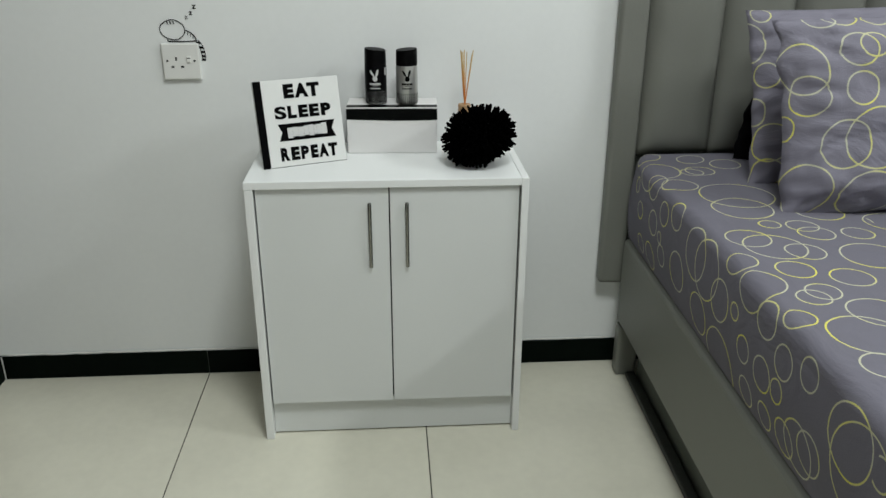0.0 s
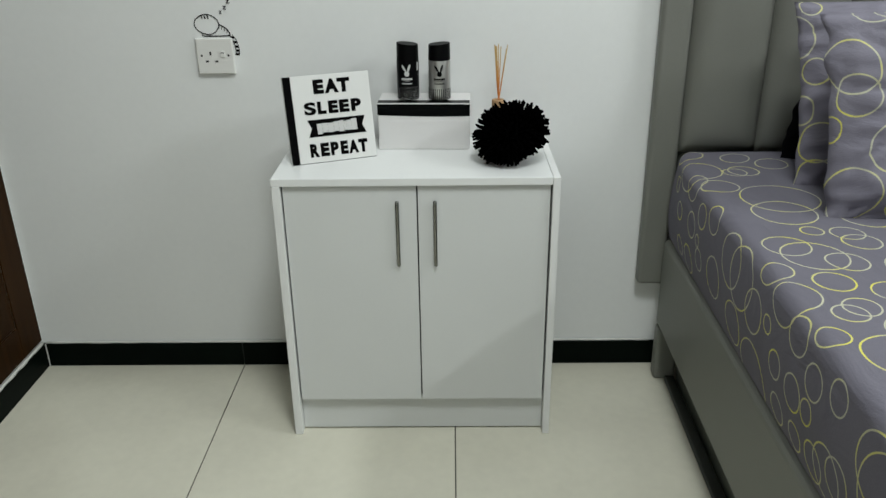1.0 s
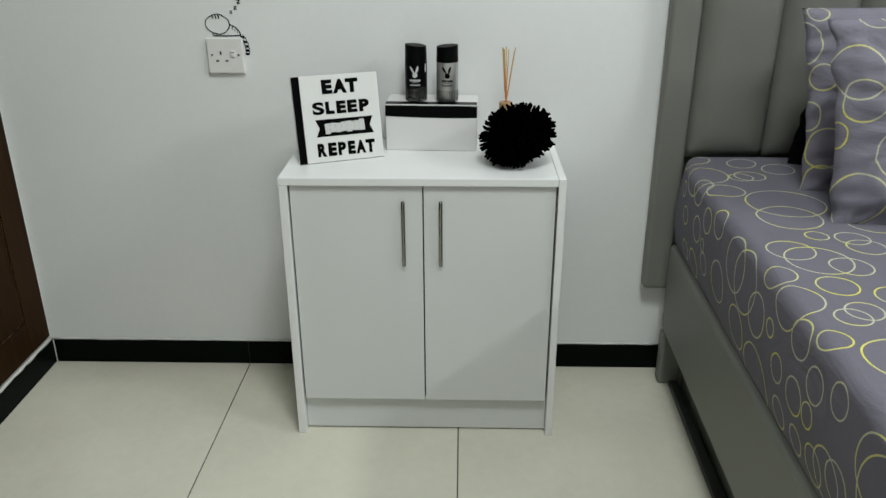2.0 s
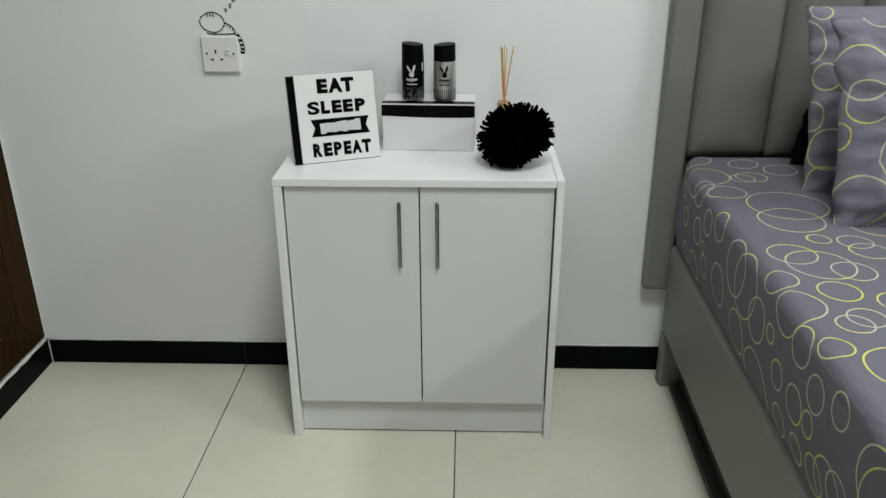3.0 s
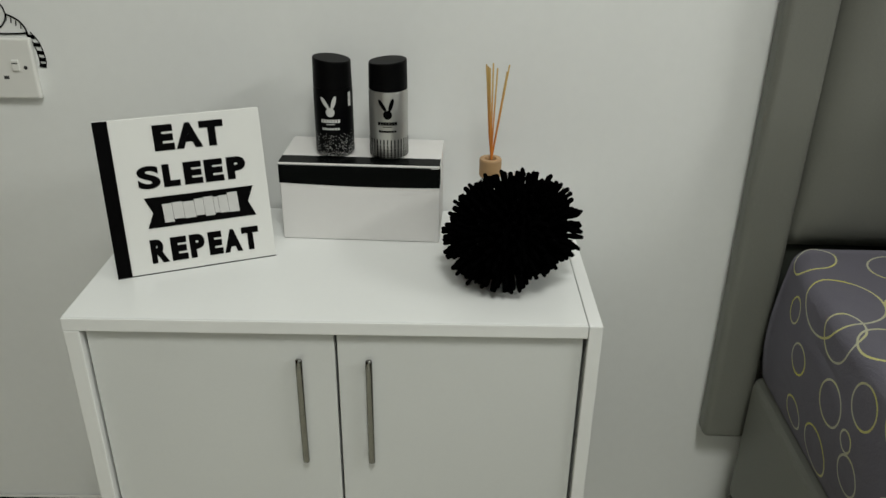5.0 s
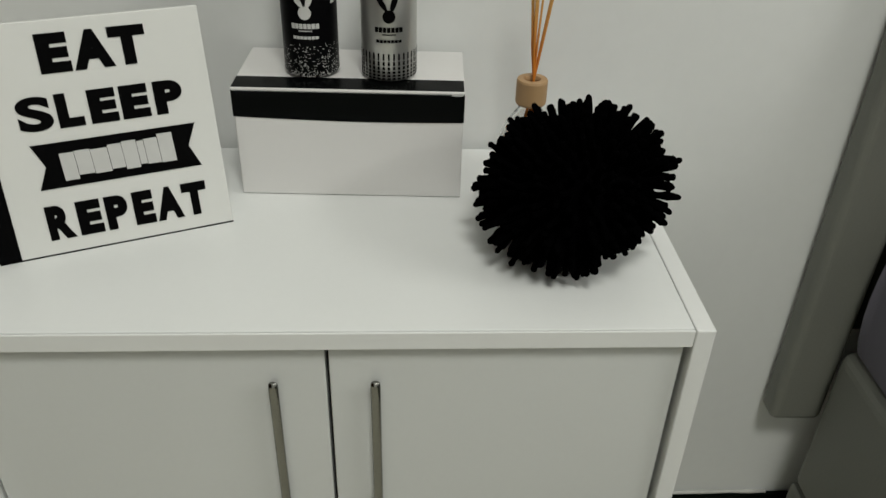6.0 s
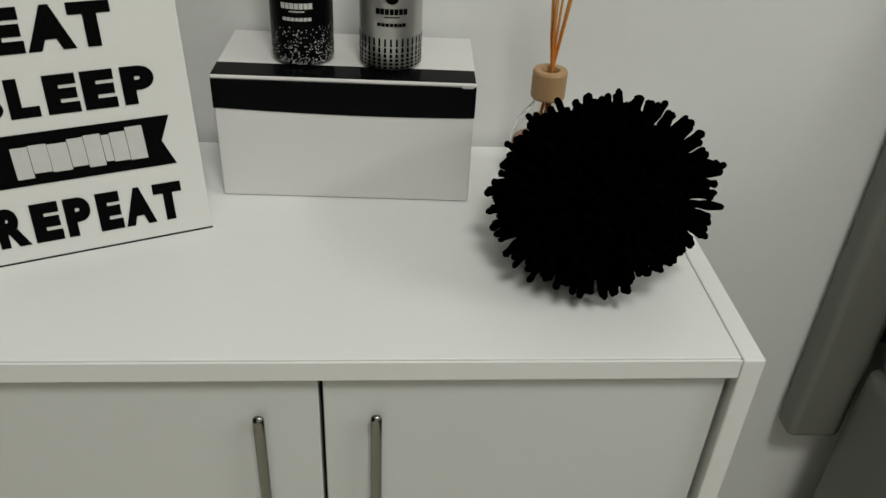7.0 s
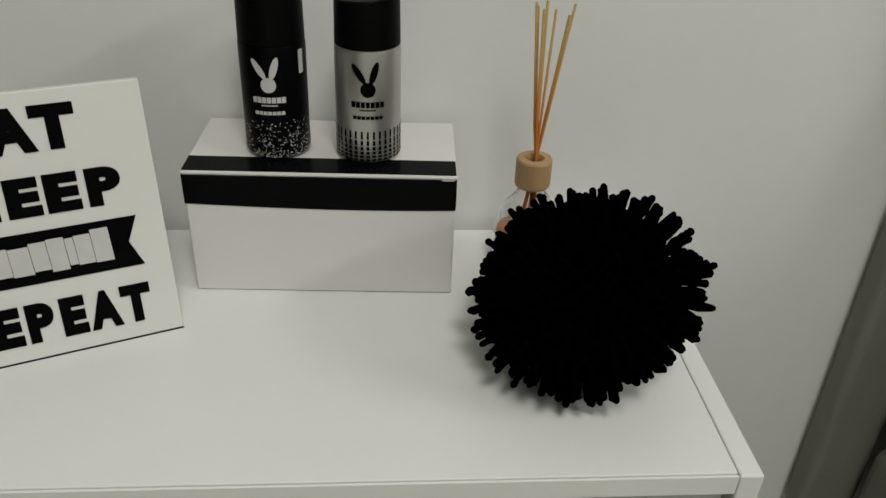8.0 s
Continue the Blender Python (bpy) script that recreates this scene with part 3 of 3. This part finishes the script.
glass = part("bottle", lathe([(0, 0.002), (0.024, 0.0), (0.0268, 0.005), (0.0288, 0.020), (0.0290, 0.034), (0.0272, 0.048), (0.0222, 0.061), (0.0150, 0.071), (0.0115, 0.076), (0.0105, 0.080), (0.0105, 0.087),
                              (0.0090, 0.087), (0.0090, 0.079), (0.0105, 0.074), (0.0138, 0.069), (0.0208, 0.059), (0.0255, 0.047), (0.0272, 0.034), (0.0270, 0.020), (0.0254, 0.0065), (0, 0.005)]), M_GLASS, diffuser, "clear glass bottle", smooth=True)
part("oil", lathe([(0, 0.0055), (0.0250, 0.0070), (0.0267, 0.020), (0.0269, 0.034), (0.0260, 0.0415), (0, 0.0415)]), M_OIL, diffuser, "amber scented oil", smooth=True)
part("collar", lathe([(0.0107, 0.0815), (0.0138, 0.0815), (0.0146, 0.0835), (0.0146, 0.1040), (0.0138, 0.1058), (0.008, 0.1058), (0.007, 0.103), (0.007, 0.0875), (0.0107, 0.0875), (0.0107, 0.0815)]), M_COLLAR, diffuser, "turned light wood collar", smooth=False)
for tx, ty, h in ((-0.0095, 0.004, 0.228), (-0.0055, -0.006, 0.226), (-0.001, 0.006, 0.229), (0.004, -0.003, 0.225), (0.019, 0.002, 0.228), (0.017, 0.009, 0.218), (-0.007, 0.010, 0.224)):
    bend = 0.0015
    part("reed", tube([(-tx * 0.7, -ty * 0.7, 0.008), (-tx * 0.12 + bend, -ty * 0.12, 0.09), (tx * 0.3, ty * 0.3, 0.135), (tx, ty, h)], 0.00105, 7), M_REED, diffuser, smooth=True)

# ---- spiky ball ----
ball = thing("pompom_ball", (0.2045, -0.206, CT), "black spiky chenille pompom ball resting on the cabinet", "pompom")
tilt = Matrix.Translation((-0.001, 0, 0.061)) @ Euler((0.0, radians(-15), 0)).to_matrix().to_4x4()
AX, AY, AZ = 0.061, 0.063, 0.044
bm = bmesh.new()
bmesh.ops.create_icosphere(bm, subdivisions=4, radius=1.0)
for v in bm.verts:
    w = 1 + 0.03 * noise.noise(v.co * 4)
    v.co = tilt @ Vector((v.co.x * AX * w, v.co.y * AY * w, v.co.z * AZ * w))
    v.co.z = max(v.co.z, 0.001)
part("core", bm, M_CHENILLE, ball, smooth=True)
rnd = random.Random(11)
bm = bmesh.new()
N = 440
for i in range(N):
    zz = 1 - 2 * (i + 0.5) / N
    a = i * 2.399963 + rnd.uniform(-0.06, 0.06)
    q = math.sqrt(1 - zz * zz)
    d = Vector((q * math.cos(a), q * math.sin(a), zz))
    root = tilt @ Vector((d.x * AX * 0.93, d.y * AY * 0.93, d.z * AZ * 0.93))
    nrm = (tilt.to_3x3() @ Vector((d.x / AX, d.y / AY, d.z / AZ))).normalized()
    nrm = (nrm + Vector((rnd.gauss(0, 0.10), rnd.gauss(0, 0.10), rnd.gauss(0, 0.10)))).normalized()
    ln = rnd.uniform(0.022, 0.031)
    if root.z < 0.012:
        ln *= 0.45
    flat_side = min(1.0, max(0.0, (0.062 - root.z) / 0.03)) * min(1.0, max(0.0, root.x / 0.02)) * min(1.0, max(0.0, (0.015 - root.y) / 0.03))
    ln *= 1 - 0.5 * flat_side
    if nrm.z > 0.5:
        ln *= 1.12
    pts, rads = [], []
    for k, f in enumerate((0.0, 0.22, 0.42, 0.62, 0.80, 0.94, 1.0)):
        p = root + nrm * ln * f + Vector((0, 0, -0.0025 * f * f))
        p.z = max(p.z, 0.0012)
        pts.append(p)
        rads.append((0.0027, 0.0033, 0.0025, 0.0033, 0.0027, 0.0028, 0.0012)[k] * rnd.uniform(0.82, 1.18))
    tube(pts, rads, 6, bm)
tagged(part("fringe", bm, M_CHENILLE, ball, "stubby black chenille fingers", smooth=True), kind="stuff")

# ---- socket and wall sticker ----
socket = thing("wall_socket", (-0.472, 0, 0.834), "white single switched wall socket plate", "socket")
part("plate", slab(-0.043, 0.043, -0.010, 0, -0.041, 0.041, 0.003, 3), M_SOCKET, socket)
for x, z, w, h in ((-0.0105, 0.0065, 0.0042, 0.0085), (-0.0195, -0.0115, 0.0068, 0.0042), (0.0025, -0.0115, 0.0068, 0.0042)):
    part("pin_hole", slab(x - w / 2, x + w / 2, -0.0104, -0.0101, z - h / 2, z + h / 2), M_DARK, socket)
part("switch", slab(0.0135, 0.0235, -0.0128, -0.0102, -0.002, 0.0125, 0.001), M_SOCKET, socket)
part("switch_mark", slab(0.0145, 0.0225, -0.0131, -0.0129, 0.0075, 0.009), M_DARK, socket)
for x in (-0.031, 0.031):
    part("screw", lathe([(0, 0.0006), (0.0024, 0.0006), (0.0026, 0)], 14), M_DARK, socket).matrix_local = pose(x, -0.0101, 0.002, 90)

sticker = thing("wall_sticker", (-0.472, -0.0008, 0.877), "black line-drawn sticker above the socket", "wall sticker")


def stroke(points, w, name="outline"):
    smooth_pts = []
    for i in range(len(points) - 1):
        p = [Vector(points[max(0, min(len(points) - 1, i + k))]) for k in (-1, 0, 1, 2)]
        for s in range(6):
            t = s / 6
            smooth_pts.append(0.5 * (2 * p[1] + (p[2] - p[0]) * t + (2 * p[0] - 5 * p[1] + 4 * p[2] - p[3]) * t * t + (3 * p[1] - p[0] - 3 * p[2] + p[3]) * t ** 3))
    smooth_pts.append(Vector(points[-1]))
    return part(name, ribbon([p * 1.16 for p in smooth_pts], w * 1.3), M_INK, sticker)


stroke([(-0.033, 0.034), (-0.036, 0.024), (-0.031, 0.014), (-0.020, 0.007), (-0.006, 0.005), (0.005, 0.010), (0.012, 0.020), (0.011, 0.031), (0.006, 0.037)], 0.0016)
stroke([(-0.033, 0.034), (-0.020, 0.042), (-0.006, 0.043), (0.006, 0.037)], 0.0016)
stroke([(0.012, 0.024), (0.024, 0.018), (0.031, 0.010), (0.033, 0.002)], 0.0018)
stroke([(-0.022, 0.006), (-0.020, 0.002), (0.010, 0.0015), (0.034, 0.0025)], 0.0018)
for k in range(3):
    stroke([(-0.021 + 0.006 * k, 0.0415), (-0.019 + 0.006 * k, 0.035)], 0.002, "stripe")
for k in range(4):
    stroke([(0.013 + 0.005 * k, 0.0225 - 0.003 * k), (0.012 + 0.005 * k, 0.0165 - 0.003 * k)], 0.0012, "stripe")
tail = [(0.033, 0.004), (0.040, -0.006), (0.0435, -0.018), (0.0445, -0.030), (0.043, -0.036)]
stroke([(x - 0.0035, z) for x, z in tail], 0.0012)
stroke([(x + 0.0035, z) for x, z in tail], 0.0012)
for x, z in ((0.0365, -0.001), (0.041, -0.010), (0.0435, -0.019), (0.0445, -0.027), (0.0438, -0.034)):
    part("stripe", ribbon([(1.16 * x - 0.0045, 1.16 * z), (1.16 * x + 0.0045, 1.16 * z - 0.001)], 0.0052), M_INK, sticker)
for x, z, s in ((0.018, 0.052, 0.0065), (0.028, 0.061, 0.0075), (0.036, 0.074, 0.009)):
    part("lettering", lettering("z", x, x + s, z, z + s, 0.0006, 0.01), M_INK, sticker, "small letter z")

# ---- wardrobe on the side wall ----
wardrobe = thing("wardrobe", (X0, -0.012, 0.083), "dark stained wooden built-in wardrobe with panelled doors above the skirting, the further ones added unseen", "wardrobe")


def wardrobe_door(y1):
    """A framed leaf with three rails and two sunk panels, its near edge at y1."""
    leaf = part("door", slab(0.001, 0.006, y1 - 0.095, y1, 0.0, 2.3, 0.0012), M_DOORWOOD, wardrobe)
    part("stile", slab(0.001, 0.006, y1 - 0.95, y1 - 0.86, 0.0, 2.3, 0.0012), M_DOORWOOD, leaf)
    for z0, z1 in ((0.0, 0.09), (1.05, 1.14), (2.2, 2.3)):
        part("rail", slab(0.001, 0.0055, y1 - 0.859, y1 - 0.096, z0, z1, 0.0012), M_DOORWOOD, leaf)
    for z0, z1 in ((0.091, 1.049), (1.141, 2.199)):
        part("panel", slab(0.001, 0.0025, y1 - 0.858, y1 - 0.097, z0, z1, 0.0004), M_DOORWOOD, leaf)


wardrobe_door(0.0)
# two more leaves, unseen, added to cut light bounced onto the bed's side
wardrobe_door(-0.953)
wardrobe_door(-1.906)

# ---- bed ----
BX0, BX1, BY = 0.600, 2.24, -2.08
bed = thing("bed", ((BX0 + BX1) / 2, -1.0, 0), "grey leatherette upholstered bed with a tall channelled headboard", "bed")


def bed_part(name, bm, material, label="", smooth=False, parent=None):
    ob = part(name, bm, material, parent or bed, label, smooth)
    base = Matrix.Translation(-bed.matrix_world.translation) if parent is None else Matrix()
    ob.matrix_local = base
    return ob


def padded(x0, x1, y_front, y_back, z0, z1, swell, nx=12, nz=30):
    """An upholstered channel: a slab whose face swells between its seams."""
    bm = bmesh.new()
    grid = []
    for j in range(nz + 1):
        row = []
        for i in range(nx + 1):
            u, w = i / nx, j / nz
            s = (1 - abs(2 * u - 1) ** 3.5) * (1 - abs(2 * w - 1) ** 16)
            wob = 0.0015 * noise.noise(Vector((x0 * 7 + u * 2, w * 9, 0)))
            row.append(bm.verts.new((x0 + u * (x1 - x0), y_front - swell * s - wob * s, z0 + w * (z1 - z0))))
        grid.append(row)
    for j in range(nz):
        for i in range(nx):
            bm.faces.new((grid[j][i], grid[j][i + 1], grid[j + 1][i + 1], grid[j + 1][i]))
    rim = [*grid[0], *[r[-1] for r in grid[1:]], *reversed(grid[-1][:-1]), *[r[0] for r in reversed(grid[1:-1])]]
    back = [bm.verts.new((v.co.x, y_back, v.co.z)) for v in rim]
    n = len(rim)
    for i in range(n):
        bm.faces.new((rim[i], back[i], back[(i + 1) % n], rim[(i + 1) % n]))
    bmesh.ops.recalc_face_normals(bm, faces=bm.faces)
    return bm


HB0, HB1, HZ0, HZ1 = 0.547, 2.3495, 0.252, 1.32
# dark backing, so that the slit above the mattress reads as shade
headboard = bed_part("headboard", slab(HB0 + 0.02, HB1 - 0.02, -0.018, -0.0045, 0.392, HZ1 - 0.01), M_RECESS_SHADE, "tall channelled grey headboard")
for x0, x1 in ((HB0, 0.617), (HB1 - 0.045, HB1)):
    bed_part("border", slab(x0, x1 - 0.001, -0.040, -0.003, HZ0, HZ1, 0.011, 6), M_LEATHER, smooth=False, parent=headboard)
xs = [0.6175] + [0.797 + 0.1675 * k for k in range(10)]
for a, b in zip(xs, xs[1:]):
    bed_part("channel", padded(a + 0.0008, b - 0.0008, -0.028, -0.0185, 0.600, HZ1 - 0.045, 0.026), M_LEATHER, smooth=True, parent=headboard)
bed_part("border", slab(0.618, HB1 - 0.047, -0.046, -0.0185, HZ1 - 0.044, HZ1, 0.010, 3), M_LEATHER, parent=headboard)

# padded side rails with rounded edges
def rail_mesh(x0, x1, y0, y1):
    return slab(x0, x1, y0, y1, 0.148, 0.388, 0.018, 4)


bed_part("side_rail", rail_mesh(BX0, BX0 + 0.055, BY + 0.06, -0.0475), M_LEATHER, smooth=False)
bed_part("side_rail", rail_mesh(BX1 - 0.055, BX1, BY + 0.06, -0.0905), M_LEATHER)
bed_part("foot_rail", rail_mesh(BX0, BX1, BY, BY + 0.0585), M_LEATHER)
for x in (BX0 + 0.0005, BX1 - 0.0605):
    bed_part("leg", slab(x, x + 0.055, -0.0898, -0.0095 if x > 1 else -0.047, 0.0, 0.1455, 0.008, 3), M_LEATHER)
    bed_part("leg", slab(x, x + 0.06, BY + 0.001, BY + 0.08, 0.0, 0.1445, 0.008, 3), M_LEATHER)
# low strip and board carry the shade under the bed in their colour
bed_part("plinth", slab(BX0 + 0.027, BX0 + 0.052, BY + 0.1, -0.095, 0.0, 0.016, 0.003), M_RECESS_SHADE, "dark recessed base board, shade under the bed in its colour")
bed_part("plinth", slab(BX0 + 0.0575, BX0 + 0.085, BY + 0.1, -0.095, 0.0, 0.144, 0.003), M_PLINTH, "dark recessed base board, shade under the bed in its colour")
bed_part("slat_base", slab(BX0 + 0.056, BX1 - 0.056, BY + 0.06, -0.09, 0.25, 0.33), M_RECESS_SHADE, "dark base under the mattress")


SKEW = Matrix.Translation((0.6, -0.05, 0)) @ pose(0, 0, 0, 0, 0, -1.2) @ Matrix.Translation((-0.6, 0.05, 0))   # the bed stands a little askew
bed.matrix_world = SKEW @ Matrix.Translation(((BX0 + BX1) / 2, -1.0, 0))


def cloth_uv(bm, fn):
    layer = bm.loops.layers.uv.new("cloth")
    for f in bm.faces:
        for l in f.loops:
            l[layer].uv = fn(l.vert)


# mattress: a rounded profile swept from head to foot, closed by rounded ends
mattress = thing("mattress", ((BX0 + BX1) / 2, -1.05, 0.335), "thick mattress in a grey-violet sheet printed with yellow circles", "mattress")
MX0, MX1, MZ0, MZ1, MR = 0.596, 2.23, 0.335, 0.613, 0.024
MYH, MYF = -0.064, -2.02
prof = [(MX0 + 0.050, MZ0), (MX0 + 0.036, MZ0 + 0.03)]
prof += [(MX0 - 0.004 + 0.026 * (1 - k / 8) ** 3 - 0.003 * math.sin(math.pi * k / 8), MZ0 + 0.03 + (MZ1 - MR - MZ0 - 0.03) * k / 8) for k in range(1, 9)]
prof += [(MX0 - 0.004 + MR * (1 - math.cos(a)), MZ1 - MR + MR * math.sin(a)) for a in (math.pi / 2 * k / 8 for k in range(1, 9))]
n_top = 60
prof += [(MX0 + MR + (MX1 - MX0 - 2 * MR) * k / n_top, MZ1) for k in range(1, n_top)]
prof += [((MX0 + MX1) - x, z) for x, z in reversed(prof[:18])]
arc = [0.0]
for a, b in zip(prof, prof[1:]):
    arc.append(arc[-1] + math.dist(a, b))
bm = bmesh.new()
ny = 90
rows_, uvs = [], {}
for j in range(ny + 1):
    y = MYH + (MYF - MYH) * j / ny
    e = min(abs(y - MYH), abs(y - MYF))
    drop = 0.0 if e > 0.03 else 0.003 * (1 - math.sqrt(max(0.0, 1 - (1 - e / 0.03) ** 2)))
    row = []
    for i, (x, z) in enumerate(prof):
        hgt = (z - MZ0) / (MZ1 - MZ0)
        wob = 0.0035 * noise.noise(Vector((x * 4, y * 4, z * 4))) * hgt + 0.0012 * noise.noise(Vector((x * 16, y * 12, z * 16))) * hgt
        cx = (MX0 + MX1) / 2
        inset = 0.0 if e > 0.16 else 0.024 * (1 - e / 0.16) ** 2
        v = bm.verts.new((x + math.copysign(inset * hgt ** 1.5, cx - x) * (1 if abs(x - cx) > 0.6 else 0), y, z - drop * hgt + wob))
        uvs[v] = (y, arc[i])
        row.append(v)
    rows_.append(row)
for ra, rb in zip(rows_, rows_[1:]):
    for i in range(len(prof) - 1):
        bm.faces.new((ra[i], ra[i + 1], rb[i + 1], rb[i]))
bm.faces.new(rows_[0])
bm.faces.new(list(reversed(rows_[-1])))
cloth_uv(bm, lambda v: uvs[v])
ob = part("sheet", bm, M_SHEET, mattress, "fitted sheet printed with circles", smooth=True)
ob.matrix_local = Matrix.Translation(-mattress.matrix_world.translation)
mattress.matrix_world = SKEW @ mattress.matrix_world


# dark slab added where only shade shows between rail and mattress
core_ = part("core", slab(MX0 + 0.02, MX1 - 0.02, MYF + 0.03, MYH - 0.03, 0.331, 0.37, 0.01), M_RECESS_SHADE, mattress, "dark slab for the shade under the mattress")
core_.matrix_local = Matrix.Translation((-(BX0 + BX1) / 2, 1.05, -0.335))


def pillow(name, m, w, h, t, material, label, category, group, seed):
    """A soft pillow standing on its long edge: local x along its width, z up, y its thickness."""
    bm = bmesh.new()
    nu, nv = 72, 52
    uvd = {}

    def lengths(n, span):
        """Length along the pillow's smooth curve, so that the print keeps its size round the edges."""
        pts = [(span * (2 * i / n - 1) / 2, t / 2 * max(0.0, 1 - abs(2 * i / n - 1) ** 3.2) ** 0.6) for i in range(n + 1)]
        run = [0.0]
        for p, q in zip(pts, pts[1:]):
            run.append(run[-1] + math.dist(p, q))
        return run
    arc_u, arc_v = lengths(nu, w), lengths(nv, h)
    for side in (-1, 1):
        g = []
        for j in range(nv + 1):
            row = []
            for i in range(nu + 1):
                u, v = 2 * i / nu - 1, 2 * j / nv - 1
                edge = (max(0.0, 1 - abs(u) ** 3.2) ** 0.6) * (max(0.0, 1 - abs(v) ** 3.2) ** 0.6)
                pinch = 1 - 0.045 * (1 - abs(v) ** 2)
                pinch_v = 1 - 0.05 * (1 - abs(u) ** 2)
                wr = noise.noise(Vector((u * 2.2, v * 2.2, seed + side))) * 0.012 + noise.noise(Vector((u * 7 - v * 3, v * 4, seed * 2 + side))) * 0.003
                wr += 0.006 * noise.noise(Vector((u * 14, v * 2.5, seed))) * abs(v) ** 2
                fold = 1 - min(1.0, abs(noise.noise(Vector((u * 3.1 + v * 1.6, v * 3.4 - u * 1.2, seed * 3.3 + side)))) * 5)
                wr -= 0.013 * fold * max(abs(u), abs(v)) ** 2.5
                gather = noise.noise(Vector((u * 16 + v * 2, v * 1.5, seed + 4))) * max(0.0, -v) ** 3 * 0.024
                wr += gather
                for cu, cv in ((-1, -1), (1, -1), (-1, 1), (1, 1)):
                    du, dv = abs(u - cu), abs(v - cv)
                    far = math.hypot(du, dv)
                    wr += 0.007 * math.sin(math.atan2(dv, du) * 13 + seed * 1.7 + cu + 5 * noise.noise(Vector((u * 2, v * 2, seed)))) * math.exp(-far * 2.6) * min(1.0, far * 5)
                x, z = u * w / 2 * pinch, (v * pinch_v + 1) * h / 2
                x += 0.013 * noise.noise(Vector((u, v * 4.5, seed + 2))) * abs(u) ** 5
                wr += 0.009 * noise.noise(Vector((u * 1.5, v * 7 + u * 2, seed + 6))) * abs(u) ** 3
                y = side * (t / 2 * edge + wr * min(1, edge * 2)) + 0.006 * noise.noise(Vector((u * 3, v * 3, seed + 9)))
                if name == "cushion":
                    x += 0.30 * max(0.0, z - 0.07)
                co = Vector((x, y, z))
                vert = bm.verts.new(co)
                row.append(vert)
            g.append(row)
        for j, row in enumerate(g):
            for i, vert in enumerate(row):
                uvd[vert] = (arc_u[i] + seed * 0.93 + side * 0.4, arc_v[j] + seed * 0.41)
        for j in range(nv):
            for i in range(nu):
                q = (g[j][i], g[j][i + 1], g[j + 1][i + 1], g[j + 1][i])
                bm.faces.new(q if side < 0 else tuple(reversed(q)))
    cloth_uv(bm, lambda v: uvd[v])
    bmesh.ops.remove_doubles(bm, verts=bm.verts, dist=0.0008)
    ob = part(name, bm, material, None, "", smooth=True)
    ob.matrix_world = SKEW @ m
    return tagged(ob, label, category, group)


PZ = MZ1 - 0.004
pillow("pillow", pose(1.104, -0.487, PZ, -13, -4, 0), 0.66, 0.393, 0.15, M_PILLOW, "plump grey-violet pillow printed with yellow circles leaning on another pillow", "pillow", "pillows on the bed", 3)
pillow("pillow", pose(1.114, -0.308, PZ, -13, -3, 0), 0.66, 0.386, 0.12, M_PILLOW_B, "grey-violet circle-print pillow standing behind the front pillow", "pillow", "pillows on the bed", 8)
pillow("cushion", pose(1.092, -0.125, PZ, -3, -5, 0), 0.54, 0.31, 0.08, M_CUSHION, "small black cushion tucked behind the pillows", "cushion", "", 5)

# ---- floor and skirting tiles ----
PITCH, JX = 0.574, -0.495


def shared_piece(name, me, parent, m):
    ob = new(name, me)
    ob.parent = parent
    ob.matrix_local = m
    return ob


bm = slab(-PITCH / 2 + 0.0013, PITCH / 2 - 0.0013, -0.3087, 0.3087, -0.0034, 0.0, 0.0008, 1)
tile_mesh = bpy.data.meshes.new("tile")
bm.to_mesh(tile_mesh)
bm.free()
tile_mesh.materials.append(M_TILE)
for i in range(-1, 7):
    for j in range(6):
        shared_piece("tile", tile_mesh, floor, Matrix.Translation((JX + PITCH * (i + 0.5), -0.31 - 0.62 * j, 0)))
bm = slab(-PITCH / 2 + 0.001, PITCH / 2 - 0.001, -0.0075, 0, 0.0, 0.0685, 0.0008, 1)
skirt_mesh = bpy.data.meshes.new("skirting_tile")
bm.to_mesh(skirt_mesh)
bm.free()
skirt_mesh.materials.append(M_SKIRT)
for i in range(-1, 7):
    shared_piece("skirting_tile", skirt_mesh, base_n, Matrix.Translation((JX + PITCH * (i + 0.5), -0.001, 0)))
for j in range(6):
    shared_piece("skirting_tile", skirt_mesh, base_w, pose(X0 + 0.001, -0.0105 - 0.287 - PITCH * j, 0, 0, 0, 90))


def filler(name, a, b, r, parent):
    rnd = random.Random(3)
    a, b = Vector(a), Vector(b)
    n = 60
    pts = [a.lerp(b, k / n) + Vector((0, 0, rnd.uniform(-0.0008, 0.0008))) for k in range(n + 1)]
    part(name, tube(pts, [r * rnd.uniform(0.75, 1.15) for _ in pts], 6), M_BEAD, parent, "rough white filler line", smooth=True)


filler("filler_line", (X0 + 0.01, -0.0035, 0.0705), (0.6, -0.0035, 0.0705), 0.0034, base_n)
filler("filler_line", (X0 + 0.006, -0.012, 0.0745), (X0 + 0.006, -1.2, 0.0745), 0.0048, base_w)
filler("filler_line", (X0 + 0.0115, -0.0105, 0.002), (X0 + 0.0115, -0.0105, 0.069), 0.0018, base_n)
